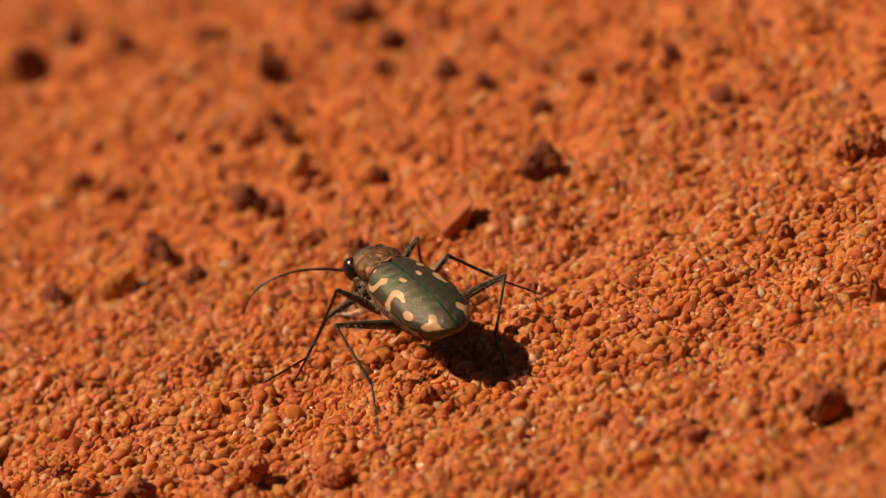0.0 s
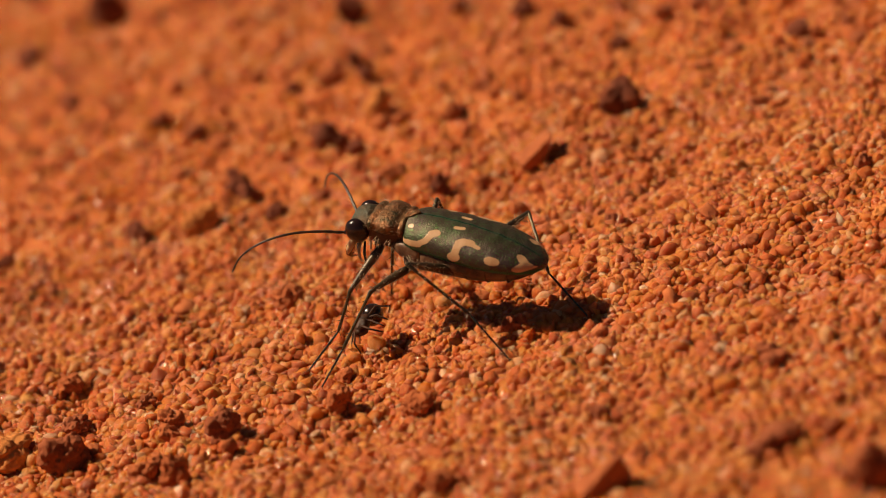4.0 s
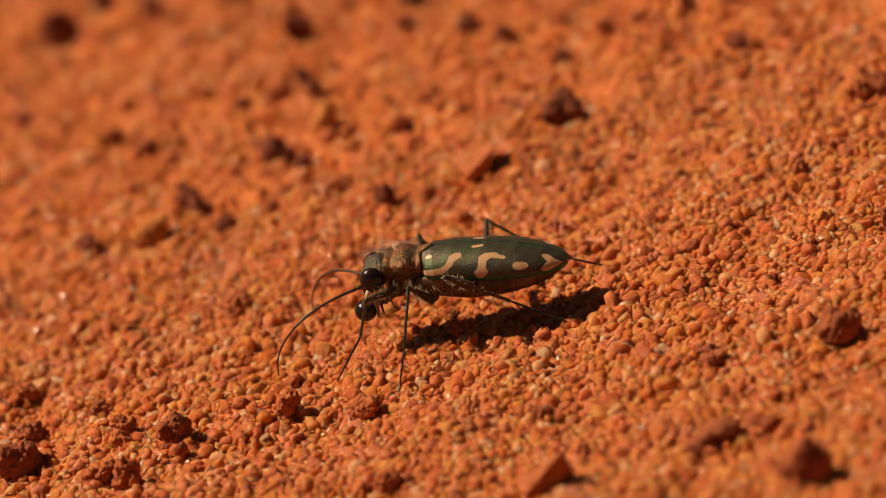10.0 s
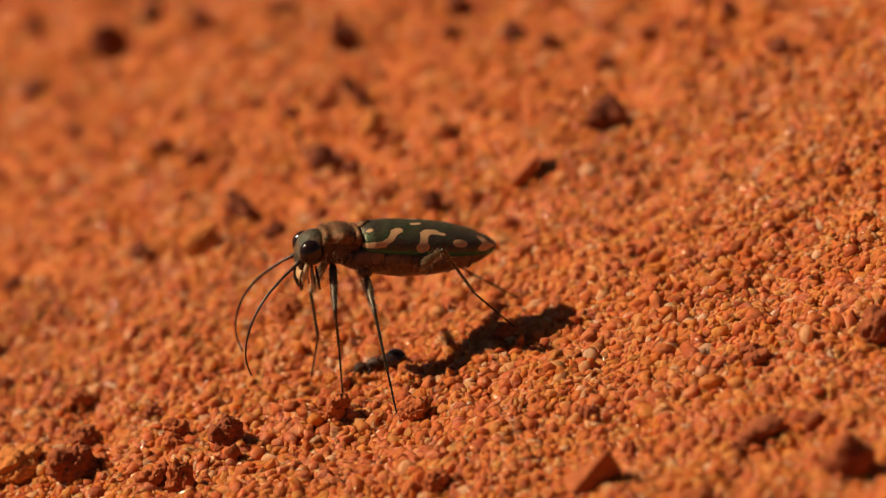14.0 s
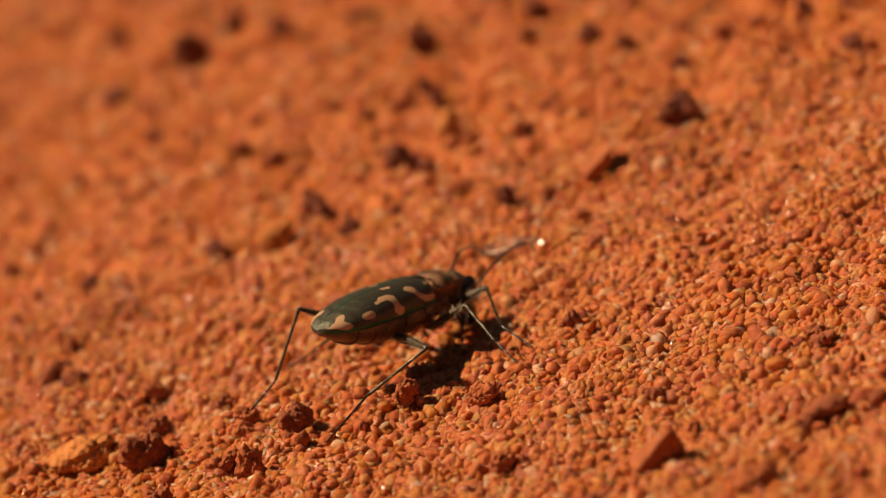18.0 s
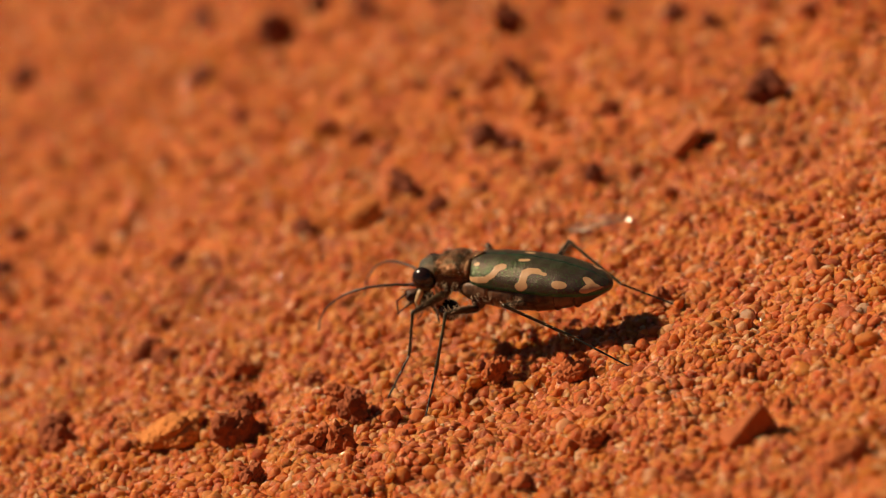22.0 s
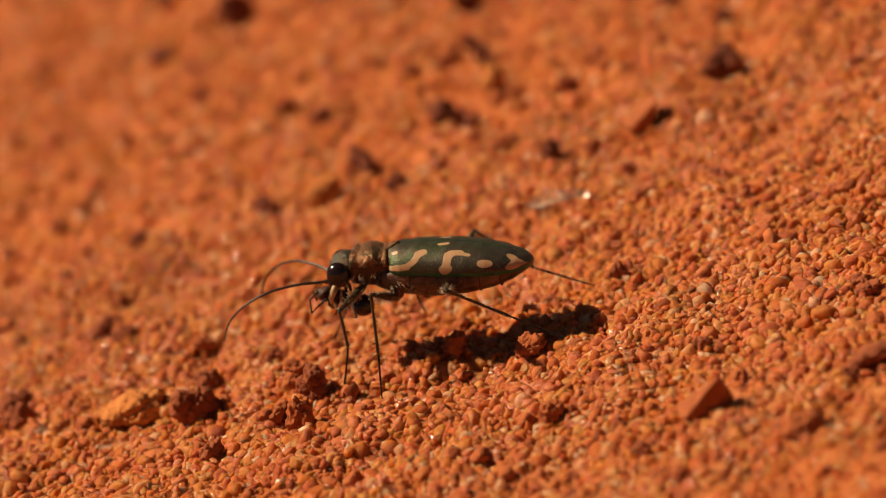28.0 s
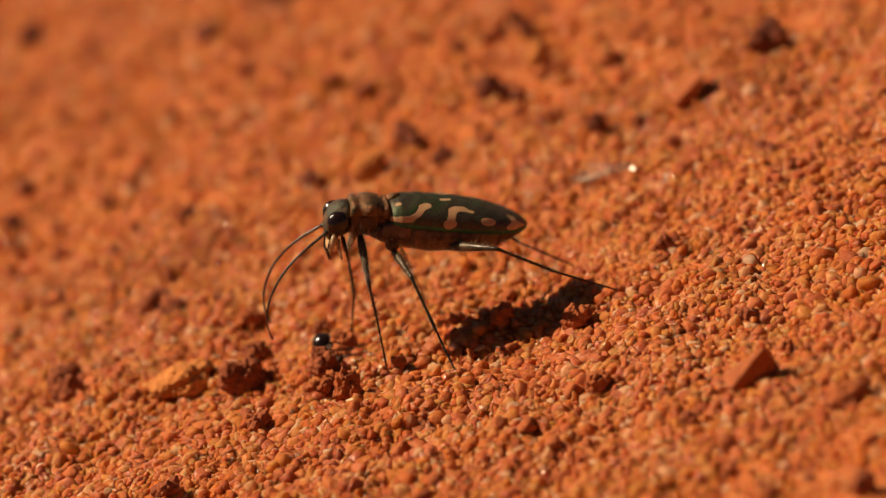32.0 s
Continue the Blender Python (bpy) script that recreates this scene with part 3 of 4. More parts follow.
# ---- the torn insect wing on the sand ----
def build_wing():
    rows, cols = 26, 9
    verts, faces = [], []
    for i in range(rows):
        u = i / (rows - 1)
        half = 0.5 * math.sin(math.pi * min(1, u * 0.93 + 0.06)) ** 0.7
        for k in range(cols):
            v = k / (cols - 1) * 2 - 1
            verts.append(Vector((u * 4.2, v * half + 0.35 * u * u, 0.2 + 0.2 * math.sin(u * 2.6) + 0.10 * math.sin(v * 5 + u * 9))))
    for i in range(rows - 1):
        for k in range(cols - 1):
            a = i * cols + k
            faces.append((a, a + 1, a + cols + 1, a + cols))
    thing = tagged(new("insect_wing"), "clear torn insect wing stuck in the sand", "wing")
    thing.matrix_basis = pose(0.0012, 0.0010, (level(2, 0) + 0.25) * MM, 22, -2, -33)
    me = mesh_of("membrane", *scaled((verts, faces)), wing_mat)
    ob = part("membrane", me, thing)
    mod = ob.modifiers.new("thickness", 'SOLIDIFY')
    mod.thickness = 0.00002
    for k, r in ((0, 0.05), (3, 0.025), (5, 0.025), (8, 0.03)):
        line = [verts[i * cols + k] + Vector((0, 0, 0.02)) for i in range(0, rows, 2)]
        part("vein", mesh_of("vein", *scaled(tube(line, [r] * len(line), 5)), antenna_mat), thing)
    # the membrane's bright sheen, added as a thin near-white tube
    streak = [verts[i * cols + 1] + Vector((0.02 * (i % 3), 0, 0.06)) for i in range(2, 15, 2)]
    part("sheen_streak", mesh_of("sheen_streak", *scaled(tube(streak, [0.03, 0.06, 0.045, 0.07, 0.04, 0.05, 0.02], 6)), glint_mat), thing, "pale streak added for the wing's sheen")
    # the wing's sparkle: an added near-white disc turned to mirror the sun
    facing = GLINT.to_track_quat('Z', 'Y').to_matrix().to_4x4()
    spot = Matrix.Translation(Vector((0.0047, -0.0015, (level(4.7, -1.5) + 0.55) * MM))) @ facing
    part("sparkle_disc", mesh_of("sparkle_disc", *scaled(ellipsoid((0, 0, 0), (0.20, 0.15, 0.02), 12, 16)), glint_mat), thing, "pale disc added for the wing's sparkle", thing.matrix_basis.inverted() @ spot)


build_wing()


# ---- quartz grains: near-white colour and a cut facet stand for sun glints ----
def quartz_grains(places):
    shapes, tris = grain_templates(2, 5, 41)
    faces = [tuple(int(i) for i in t) for t in tris]
    for i, (x, y, r) in enumerate(places):
        v = shapes[i % 5].copy()
        over = v @ np.array(GLINT) - 0.35
        v -= np.outer(np.maximum(over, 0), np.array(GLINT))
        ob = tagged(new("quartz_grain", mesh_of("quartz_grain", v * r * MM, faces, glint_mat, False)), "pale quartz grain whitened and cut to glint in the sun", "grain", "clear quartz grains")
        ob.matrix_basis = pose(x * MM, y * MM, (level(x, y) + r * 0.75) * MM)


glint_rnd = random.Random(5)
quartz_grains([(5.7, 9.9, 0.16), (1.0, 11.9, 0.13), (-20.4, 13.7, 0.22), (-3.6, -26.4, 0.22), (-9.0, 6.2, 0.12), (9.4, -20.5, 0.14), (-17.5, -24.0, 0.16)]
              + [(glint_rnd.uniform(-26, 22), glint_rnd.uniform(-34, 24), glint_rnd.uniform(0.06, 0.12)) for _ in range(26)])


# ---- the tiger beetle ----
BODY_SHIFT = Vector((4.0, -0.05, -0.37))


def curve(stops, t):
    return float(np.interp(t, [s[0] for s in stops], [s[1] for s in stops]))


WIDTH = ((0, 1.25), (0.025, 1.55), (0.08, 1.74), (0.3, 1.94), (0.53, 2.06), (0.68, 2.00), (0.79, 1.78), (0.88, 1.42), (0.94, 1.02), (0.98, 0.58), (1, 0.12))
CROWN = ((0, 1.16), (0.06, 1.34), (0.2, 1.44), (0.45, 1.43), (0.65, 1.26), (0.82, 0.94), (0.93, 0.62), (0.98, 0.40), (1, 0.22))
MARGIN = 0.15
MARKS = (
    (0.17, ((0.38, 0.40), (0.42, 0.40))),
    (0.19, ((0.06, 0.86), (0.6, 0.84), (1.10, 0.79), (1.45, 0.68), (1.65, 0.54), (1.82, 0.46))),
    (0.25, ((1.74, 0.47), (1.94, 0.42))), (0.23, ((0.5, 0.84), (1.05, 0.81))),
    (0.12, ((2.80, 0.17), (3.22, 0.15))),
    (0.22, ((3.22, 0.86), (3.27, 0.72), (3.32, 0.56), (3.54, 0.44), (3.98, 0.42))), (0.13, ((3.98, 0.43), (4.42, 0.47))),
    (0.31, ((3.15, 0.86), (3.27, 0.83))), (0.26, ((3.36, 0.50), (3.54, 0.45))),
    (0.34, ((5.24, 0.70), (5.40, 0.69))),
    (0.33, ((6.72, 0.84), (6.92, 0.70), (7.02, 0.60))), (0.24, ((6.66, 0.36), (6.90, 0.52))), (0.28, ((6.85, 0.84), (7.25, 0.70))),
)


def mark_value(s, v):
    """0.5 at a mark's edge, more inside."""
    best = -9.0
    q = v * 3.0
    for r, line in MARKS:
        for (s0, v0), (s1, v1) in zip(line, line[1:]):
            a, b = Vector((s0, v0 * 3.0)), Vector((s1, v1 * 3.0))
            d = b - a
            t = max(0, min(1, (Vector((s, q)) - a).dot(d) / max(d.length_squared, 1e-9)))
            best = max(best, r - (Vector((s, q)) - a - d * t).length)
    return 0.5 + best * 1.6


def elytron_mesh(side):
    rows, cols, length = 130, 40, 7.80
    verts, faces, mark, rim, tone = [], [], [], [], []
    for i in range(rows):
        u = (i / (rows - 1)) ** 0.96
        w, h = 0.89 * curve(WIDTH, u), curve(CROWN, u)
        for k in range(cols + 1):
            v = k / cols
            a = v * math.pi / 2
            y = 0.025 + w * math.sin(a)
            z = MARGIN + (h - MARGIN) * math.cos(a) ** 0.85
            ripple = 0.012 * math.sin(u * 60 + v * 9)
            verts.append(Vector((-length * u, side * y, z + ripple * (1 - v))))
            mark.append(mark_value(length * u, v * 0.955))
            rim.append(max(0.0, 1 - abs(v - 1) / 0.035, 0.8 - v / 0.035))
            tone.append(0.25 + 0.75 * min(1.0, max(0.0, (u - 0.30) * 1.9)) * (0.6 + 0.4 * v))
        verts.append(Vector((-length * u, side * (0.025 + w * 0.93), MARGIN - 0.20 * min(1, w))))
        mark.append(0.0)
        rim.append(0.9)
        tone.append(0.5)
    n = cols + 2
    for i in range(rows - 1):
        for k in range(n - 1):
            q = (i * n + k, i * n + k + 1, (i + 1) * n + k + 1, (i + 1) * n + k)
            faces.append(q if side < 0 else q[::-1])
    me = mesh_of("elytron", *scaled(([v + BODY_SHIFT for v in verts], faces)), elytra_mat)
    for key, values in (("mark", mark), ("rim", rim), ("tone", tone)):
        at = me.attributes.new(key, 'FLOAT', 'POINT')
        at.data.foreach_set("value", values)
    return me


def spikes(points, directions, length, radius, seed, jitter=0.35):
    rs = random.Random(seed)
    pieces = []
    for p, d in zip(points, directions):
        d = (Vector(d) + Vector((rs.gauss(0, jitter), rs.gauss(0, jitter), rs.gauss(0, jitter)))).normalized()
        l = length * rs.uniform(0.6, 1.15)
        pieces.append(tube([p, p + d * l * 0.5, p + d * l], [radius, radius * 0.8, radius * 0.2], 4))
    return join(*pieces)


beetle = tagged(new("tiger_beetle"), "green-brown tiger beetle with cream wing marks standing on sand", "beetle")


def body_part(name, piece, material, parent=beetle, label=""):
    v, f = piece
    return part(name, mesh_of(name, *scaled(([p + BODY_SHIFT for p in v], f)), material), parent, label)


for s in (1, -1):
    part("elytron", elytron_mesh(s), beetle, "pitted green-brown wing case with cream marks")

body_part("abdomen", loft([(0.3, 0, -0.18, 1.05, 0.4, 0.9), (-0.8, 0, -0.20, 1.45, 0.4, 1.28), (-2.4, 0, -0.20, 1.68, 0.4, 1.42), (-4.2, 0, -0.15, 1.74, 0.4, 1.30),
          (-5.7, 0, -0.08, 1.62, 0.35, 1.00), (-6.7, 0, -0.02, 1.28, 0.3, 0.66), (-7.3, 0, 0.04, 0.86, 0.2, 0.36), (-7.72, 0, 0.08, 0.36, 0.1, 0.16)], 36, 0, 0, 0.85), abdomen_mat, label="brown abdomen with pale side blotches")
for i in range(5):
    x = -1.6 - 1.12 * i
    w = float(np.interp(-x, [1.0, 2.4, 4.2, 5.7, 6.7], [1.46, 1.69, 1.75, 1.63, 1.29]))
    d = float(np.interp(-x, [1.0, 2.4, 4.2, 5.7, 6.7], [1.28, 1.42, 1.30, 1.00, 0.66]))
    ring = loft([(x + 0.05, 0, -0.17, w * 0.985, 0.3, d * 0.97), (x, 0, -0.17, w * 1.012, 0.3, d * 1.03), (x - 0.05, 0, -0.17, w * 0.985, 0.3, d * 0.97)], 36, 0, 0, 0.85)
    body_part("abdomen_ring", ring, thorax_mat)
for s in (1, -1):
    for x0, x1, z0, z1 in ((0.35, -1.15, -0.30, 0.42), (-1.2, -2.75, -0.36, 0.40), (-2.8, -4.1, -0.34, 0.34)):
        n = 7
        plate = []
        for k in range(n):
            u = k / (n - 1)
            x = x0 + (x1 - x0) * u
            w = float(np.interp(-x, [-0.35, 0.8, 2.4, 4.2], [1.28, 1.50, 1.66, 1.72]))
            plate.append((x, s * (w - 0.10), z0, 0.16, z1 * math.sin(math.pi * (0.12 + 0.76 * u)) ** 0.4, z1 * math.sin(math.pi * (0.12 + 0.76 * u)) ** 0.4))
        body_part("flank_plate", loft(plate, 16, 0.05, 3, 0.8), flank_mat, label="tan brown plate on the flank")
body_part("breastplate", loft([(1.0, 0, -0.45, 0.75, 0.5, 0.55), (0.2, 0, -0.42, 1.30, 0.6, 0.9), (-1.0, 0, -0.42, 1.58, 0.6, 1.02), (-2.2, 0, -0.42, 1.56, 0.5, 1.0), (-3.0, 0, -0.42, 1.0, 0.4, 0.7)], 28, 0.03, 5), thorax_mat, label="pale-haired brown underside plate")
SHIELD = ((-0.02, 0.44, 1.06, 0.58), (0.10, 0.46, 1.20, 0.68), (0.26, 0.47, 1.20, 0.68), (0.40, 0.45, 1.04, 0.52), (0.58, 0.47, 1.22, 0.70), (1.05, 0.48, 1.32, 0.76),
          (1.5, 0.46, 1.24, 0.70), (1.70, 0.43, 1.04, 0.52), (1.84, 0.44, 1.16, 0.63), (2.08, 0.42, 1.13, 0.57), (2.16, 0.38, 0.98, 0.48))
body_part("pronotum", loft([(x, 0, z, w, up, 0.30) for x, z, w, up in SHIELD], 56, 0.035, 2, 0.78), pronotum_mat, label="coppery brown wrinkled pronotum")
body_part("prosternum", loft([(x, 0, 0.25, w * 0.84, 0.3, 1.25 - 0.08 * abs(x - 1.1)) for x, z, w, up in SHIELD], 40, 0.03, 5, 0.85), thorax_mat, label="dark brown underside of the fore body")
hairs_p, hairs_d = [], []
rs = random.Random(18)
for i in range(190):
    x, a = rs.uniform(0.1, 2.1), rs.uniform(0.05, 1.5)
    side = rs.choice((1, -1))
    hairs_p.append(Vector((x, side * 1.22 * math.cos(a), 0.44 + 0.72 * math.sin(a))))
    hairs_d.append((0.9, side * 0.5 * math.cos(a), 0.5 * math.sin(a)))
body_part("dorsal_hairs", spikes(hairs_p, hairs_d, 0.20, 0.009, 13), hair_mat, label="short pale bristles lying on the pronotum")
hairs_p, hairs_d = [], []
rs = random.Random(8)
for i in range(90):
    x, a = rs.uniform(0.3, 2.0), rs.uniform(-0.9, -0.1)
    side = rs.choice((1, -1))
    hairs_p.append(Vector((x, side * 1.12 * math.cos(a), 0.12 + 1.05 * math.sin(a))))
    hairs_d.append((0.2, side * math.cos(a), math.sin(a) - 0.3))
body_part("side_hairs", spikes(hairs_p, hairs_d, 0.42, 0.014, 3), hair_mat, label="pale bristles along the neck and flank")
hairs_p, hairs_d = [], []
for i in range(110):
    x = rs.uniform(-2.8, 0.4)
    side = rs.choice((1, -1))
    z = rs.uniform(-1.0, -0.35)
    hairs_p.append(Vector((x, side * (1.52 + 0.3 * (z + 0.35)), z)))
    hairs_d.append((-0.6, side, -0.5))
body_part("flank_hairs", spikes(hairs_p, hairs_d, 0.34, 0.013, 4), hair_mat, label="pale bristles on the flank")
body_part("scutellum", loft([(0.12, 0, 1.12, 0.36, 0.10, 0.2), (-0.2, 0, 1.30, 0.30, 0.08, 0.2), (-0.55, 0, 1.40, 0.05, 0.06, 0.1)], 14), pronotum_mat)

# head: an object of its own, turning at the neck
NECK = Vector((2.1, 0, 0.18)) + BODY_SHIFT
head = part("head", mesh_of("head", *scaled(loft([(-0.25, 0, 0, 0.82, 0.66, 0.64), (0.10, 0, 0.04, 0.94, 0.80, 0.74), (0.42, 0, 0.08, 0.98, 0.80, 0.82), (0.80, 0, 0.10, 0.96, 0.74, 0.92),
            (1.15, 0, 0.02, 0.86, 0.52, 0.96), (1.42, 0, -0.16, 0.76, 0.44, 0.85), (1.60, 0, -0.38, 0.62, 0.36, 0.62), (1.70, 0, -0.55, 0.40, 0.20, 0.38)], 36, 0.03, 6)), head_mat), beetle,
            "bronze head with bulging black eyes", pose(*(NECK * MM)))
for s in (1, -1):
    part("eye", mesh_of("eye", *scaled(ellipsoid((0.72, s * 0.92, 0.02), (0.66, 0.50, 0.70), 20, 28)), eye_mat), head, "glossy black bulging eye")
part("labrum", mesh_of("labrum", *scaled(loft([(1.45, 0, -0.62, 0.52, 0.16, 0.20), (1.72, 0, -0.82, 0.56, 0.10, 0.16), (1.92, 0, -1.06, 0.44, 0.06, 0.10), (2.0, 0, -1.18, 0.22, 0.04, 0.05)], 18)), cream_mat), head, "pale cream upper lip")
for s in (1, -1):
    jaw = tube([(1.35, s * 0.62, -0.62), (1.72, s * 0.80, -0.95), (2.02, s * 0.72, -1.36), (2.12, s * 0.40, -1.72), (2.05, s * 0.04, -1.92)], [0.22, 0.21, 0.16, 0.10, 0.025], 10, 0.7)
    teeth = join(tube([(2.02, s * 0.66, -1.30), (2.0, s * 0.36, -1.36)], [0.09, 0.02], 6), tube([(2.10, s * 0.46, -1.60), (2.06, s * 0.20, -1.62)], [0.08, 0.02], 6))
    part("mandible", mesh_of("mandible", *scaled(join(jaw, teeth)), jaw_mat), head, "dark curved toothed jaw")
    part("mandible_base", mesh_of("mandible_base", *scaled(tube([(1.22, s * 0.74, -0.46), (1.45, s * 0.86, -0.72), (1.75, s * 0.93, -1.02), (1.96, s * 0.86, -1.32)], [0.13, 0.19, 0.16, 0.04], 10)), cream_mat), head, "cream patch on the jaw")
    for dx, lo in ((0.0, 0.0), (0.28, 0.18)):
        palp = tube([(1.15 - dx, s * 0.50, -0.92), (1.35 - dx, s * 0.72, -1.32 - lo), (1.48 - dx, s * 0.70, -1.72 - lo), (1.55 - dx, s * 0.58, -2.02 - lo)], [0.06, 0.085, 0.07, 0.06], 7)
        part("palp", mesh_of("palp", *scaled(palp), hair_mat if dx == 0 else jaw_mat), head, "thin jointed mouth feeler")
hairs_p = [Vector((rs.uniform(1.0, 1.5), rs.uniform(-0.7, 0.7), -0.75 - rs.random() * 0.3)) for _ in range(30)]
part("face_hairs", mesh_of("face_hairs", *scaled(spikes(hairs_p, [(0.8, 0, -0.8)] * 30, 0.4, 0.012, 9)), hair_mat), head)


def antenna_mesh(s):
    """Eleven joints along a bowed line."""
    line = [Vector(p) for p in ((0, 0, 0), (0.55, s * 0.22, 0.10), (1.5, s * 0.50, 0.24), (2.7, s * 0.80, 0.26), (3.9, s * 1.02, 0.02), (5.0, s * 1.12, -0.52), (5.8, s * 1.08, -1.28), (6.25, s * 0.95, -2.2))]
    fine = []
    for i in range(len(line) - 1):
        p0, p1, p2, p3 = line[max(i - 1, 0)], line[i], line[i + 1], line[min(i + 2, len(line) - 1)]
        for k in range(8):
            t = k / 8
            fine.append(0.5 * ((2 * p1) + (p2 - p0) * t + (2 * p0 - 5 * p1 + 4 * p2 - p3) * t * t + (3 * p1 - p0 - 3 * p2 + p3) * t ** 3))
    fine.append(line[-1])
    total = len(fine) - 1
    radii = []
    for i in range(total + 1):
        u = i / total
        joint = abs(((u * 11) % 1.0) - 0.5) * 2
        radii.append((0.135 if u < 0.08 else 0.095 - 0.05 * u) * (1 - 0.35 * joint ** 6))
    return mesh_of("antenna", *scaled(tube(fine, radii, 7)), antenna_mat)


ANTENNA_BASE = {s: Vector((1.48, s * 0.62, -0.18)) for s in (1, -1)}
antennae = {s: part("antenna", antenna_mesh(s), head, "long thin jointed feeler bowed downwards", pose(*(ANTENNA_BASE[s] * MM))) for s in (1, -1)}

# legs: femur, tibia and tarsus, each its own piece
LEGS = {
    "LF": (1, Vector((1.44, 0.59, -0.88)), 2.95, 2.45, 2.70), "RF": (-1, Vector((1.44, -0.59, -0.88)), 2.95, 2.45, 2.70),
    "LM": (1, Vector((-0.40, 1.05, -1.50)), 2.85, 3.35, 2.35), "RM": (-1, Vector((-0.40, -1.05, -1.50)), 2.85, 3.35, 2.35),
    "LH": (1, Vector((-3.2, 0.94, -1.10)), 4.1, 4.15, 3.45), "RH": (-1, Vector((-3.2, -0.94, -1.10)), 4.1, 4.15, 3.45),
}
POLES = {"F": Vector((0.25, 0.65, 0.55)), "M": Vector((0.30, 0.50, 0.75)), "H": Vector((0.80, 0.20, 0.60))}
# how the hind knees lean: seconds, forward, outward
LEAN = {"RH": ((0, 1.5, 0.8), (3.5, 1.3, 1.6), (5.5, 0.5, 1.3), (32, 0.5, 1.3)), "LH": ((0, 0.8, 0.4), (3.5, 0.8, 0.4), (5.5, 0.0, 1.1), (13.7, 0.1, 1.0), (14.8, -1.0, 0.7), (18.1, -1.0, 0.6), (18.4, 0.3, 1.0), (32, 0.3, 1.0))}
BENDS = {"F": radians(34), "M": radians(5), "H": radians(22)}


def build_leg(key):
    side, coxa, lf, lt, ls = LEGS[key]
    thick = 1.15 if key[1] == "H" else 1.0
    fem = tube([(0, 0, 0), (0.12 * lf, 0, 0), (0.35 * lf, 0, 0.03), (0.7 * lf, 0, 0.03), (0.93 * lf, 0, 0), (lf, 0, 0), (lf + 0.05, 0, 0)], [0.14 * thick, 0.22 * thick, 0.235 * thick, 0.17 * thick, 0.12, 0.12, 0.05], 10)
    femur = part("femur", mesh_of("femur", *scaled(fem), femur_mat), beetle, "dark bronze thigh with pale bristles")
    pts = [Vector((lf * (0.08 + 0.84 * i / 149), 0, 0)) for i in range(150)]
    rs = random.Random(len(key) * 31 + ord(key[0]) + ord(key[1]))
    dirs = [(0.55, rs.uniform(-0.8, 0.8), rs.choice((-0.9, -0.5, 0.7))) for _ in pts]
    part("bristles", mesh_of("bristles", *scaled(spikes(pts, dirs, 0.50, 0.022, 5)), hair_mat), femur, "pale bristles")
    body_part("coxa", ellipsoid(coxa + Vector((0.05, -0.14 * side, 0.30)), (0.40, 0.36, 0.40), 10, 14), thorax_mat, label="brown hip joint")
    tib = tube([(-0.04, 0, 0), (0.06, 0, 0), (0.15 * lt, 0, 0), (0.6 * lt, 0, 0), (0.95 * lt, 0, 0), (lt, 0, 0)], [0.10, 0.115, 0.085, 0.080, 0.095, 0.06], 8)
    tibia = part("tibia", mesh_of("tibia", *scaled(tib), leg_mat), beetle, "slender dark bronze shin")
    pts = [Vector((lt * (0.12 + 0.8 * i / 17), 0, 0)) for i in range(18)] + [Vector((lt * 0.97, 0, 0))] * 2
    dirs = [(0.7, rs.choice((-0.8, 0.8)), rs.choice((-0.8, 0.8))) for _ in range(18)] + [(0.8, 0.5, -0.5), (0.8, -0.5, -0.5)]
    part("spines", mesh_of("spines", *scaled(spikes(pts, dirs, 0.42, 0.024, 6)), hair_mat if key[1] == "H" else tarsus_mat), tibia, "short spines")
    joints = []
    for i in range(5):
        a, b = ls * (0.0, 0.34, 0.55, 0.70, 0.80)[i], ls * (0.34, 0.55, 0.70, 0.80, 0.96)[i]
        joints.append(tube([(a, 0, 0), (a + 0.12 * (b - a), 0, 0), (b - 0.1 * (b - a), 0, 0), (b, 0, 0)], [0.04, 0.055, 0.068 - 0.006 * i, 0.045], 7))
    tarsus = part("tarsus", mesh_of("tarsus", *scaled(join(*joints)), tarsus_mat), beetle, "thin jointed dark foot")
    claws = join(tube([(ls * 0.95, 0, 0), (ls * 0.99, 0.07, 0), (ls, 0.12, -0.08)], [0.03, 0.022, 0.006], 5), tube([(ls * 0.95, 0, 0), (ls * 0.99, -0.07, 0), (ls, -0.12, -0.08)], [0.03, 0.022, 0.006], 5))
    part("claws", mesh_of("claws", *scaled(claws), tarsus_mat), tarsus)
    return femur, tibia, tarsus


LEG_PIECES = {key: build_leg(key) for key in LEGS}


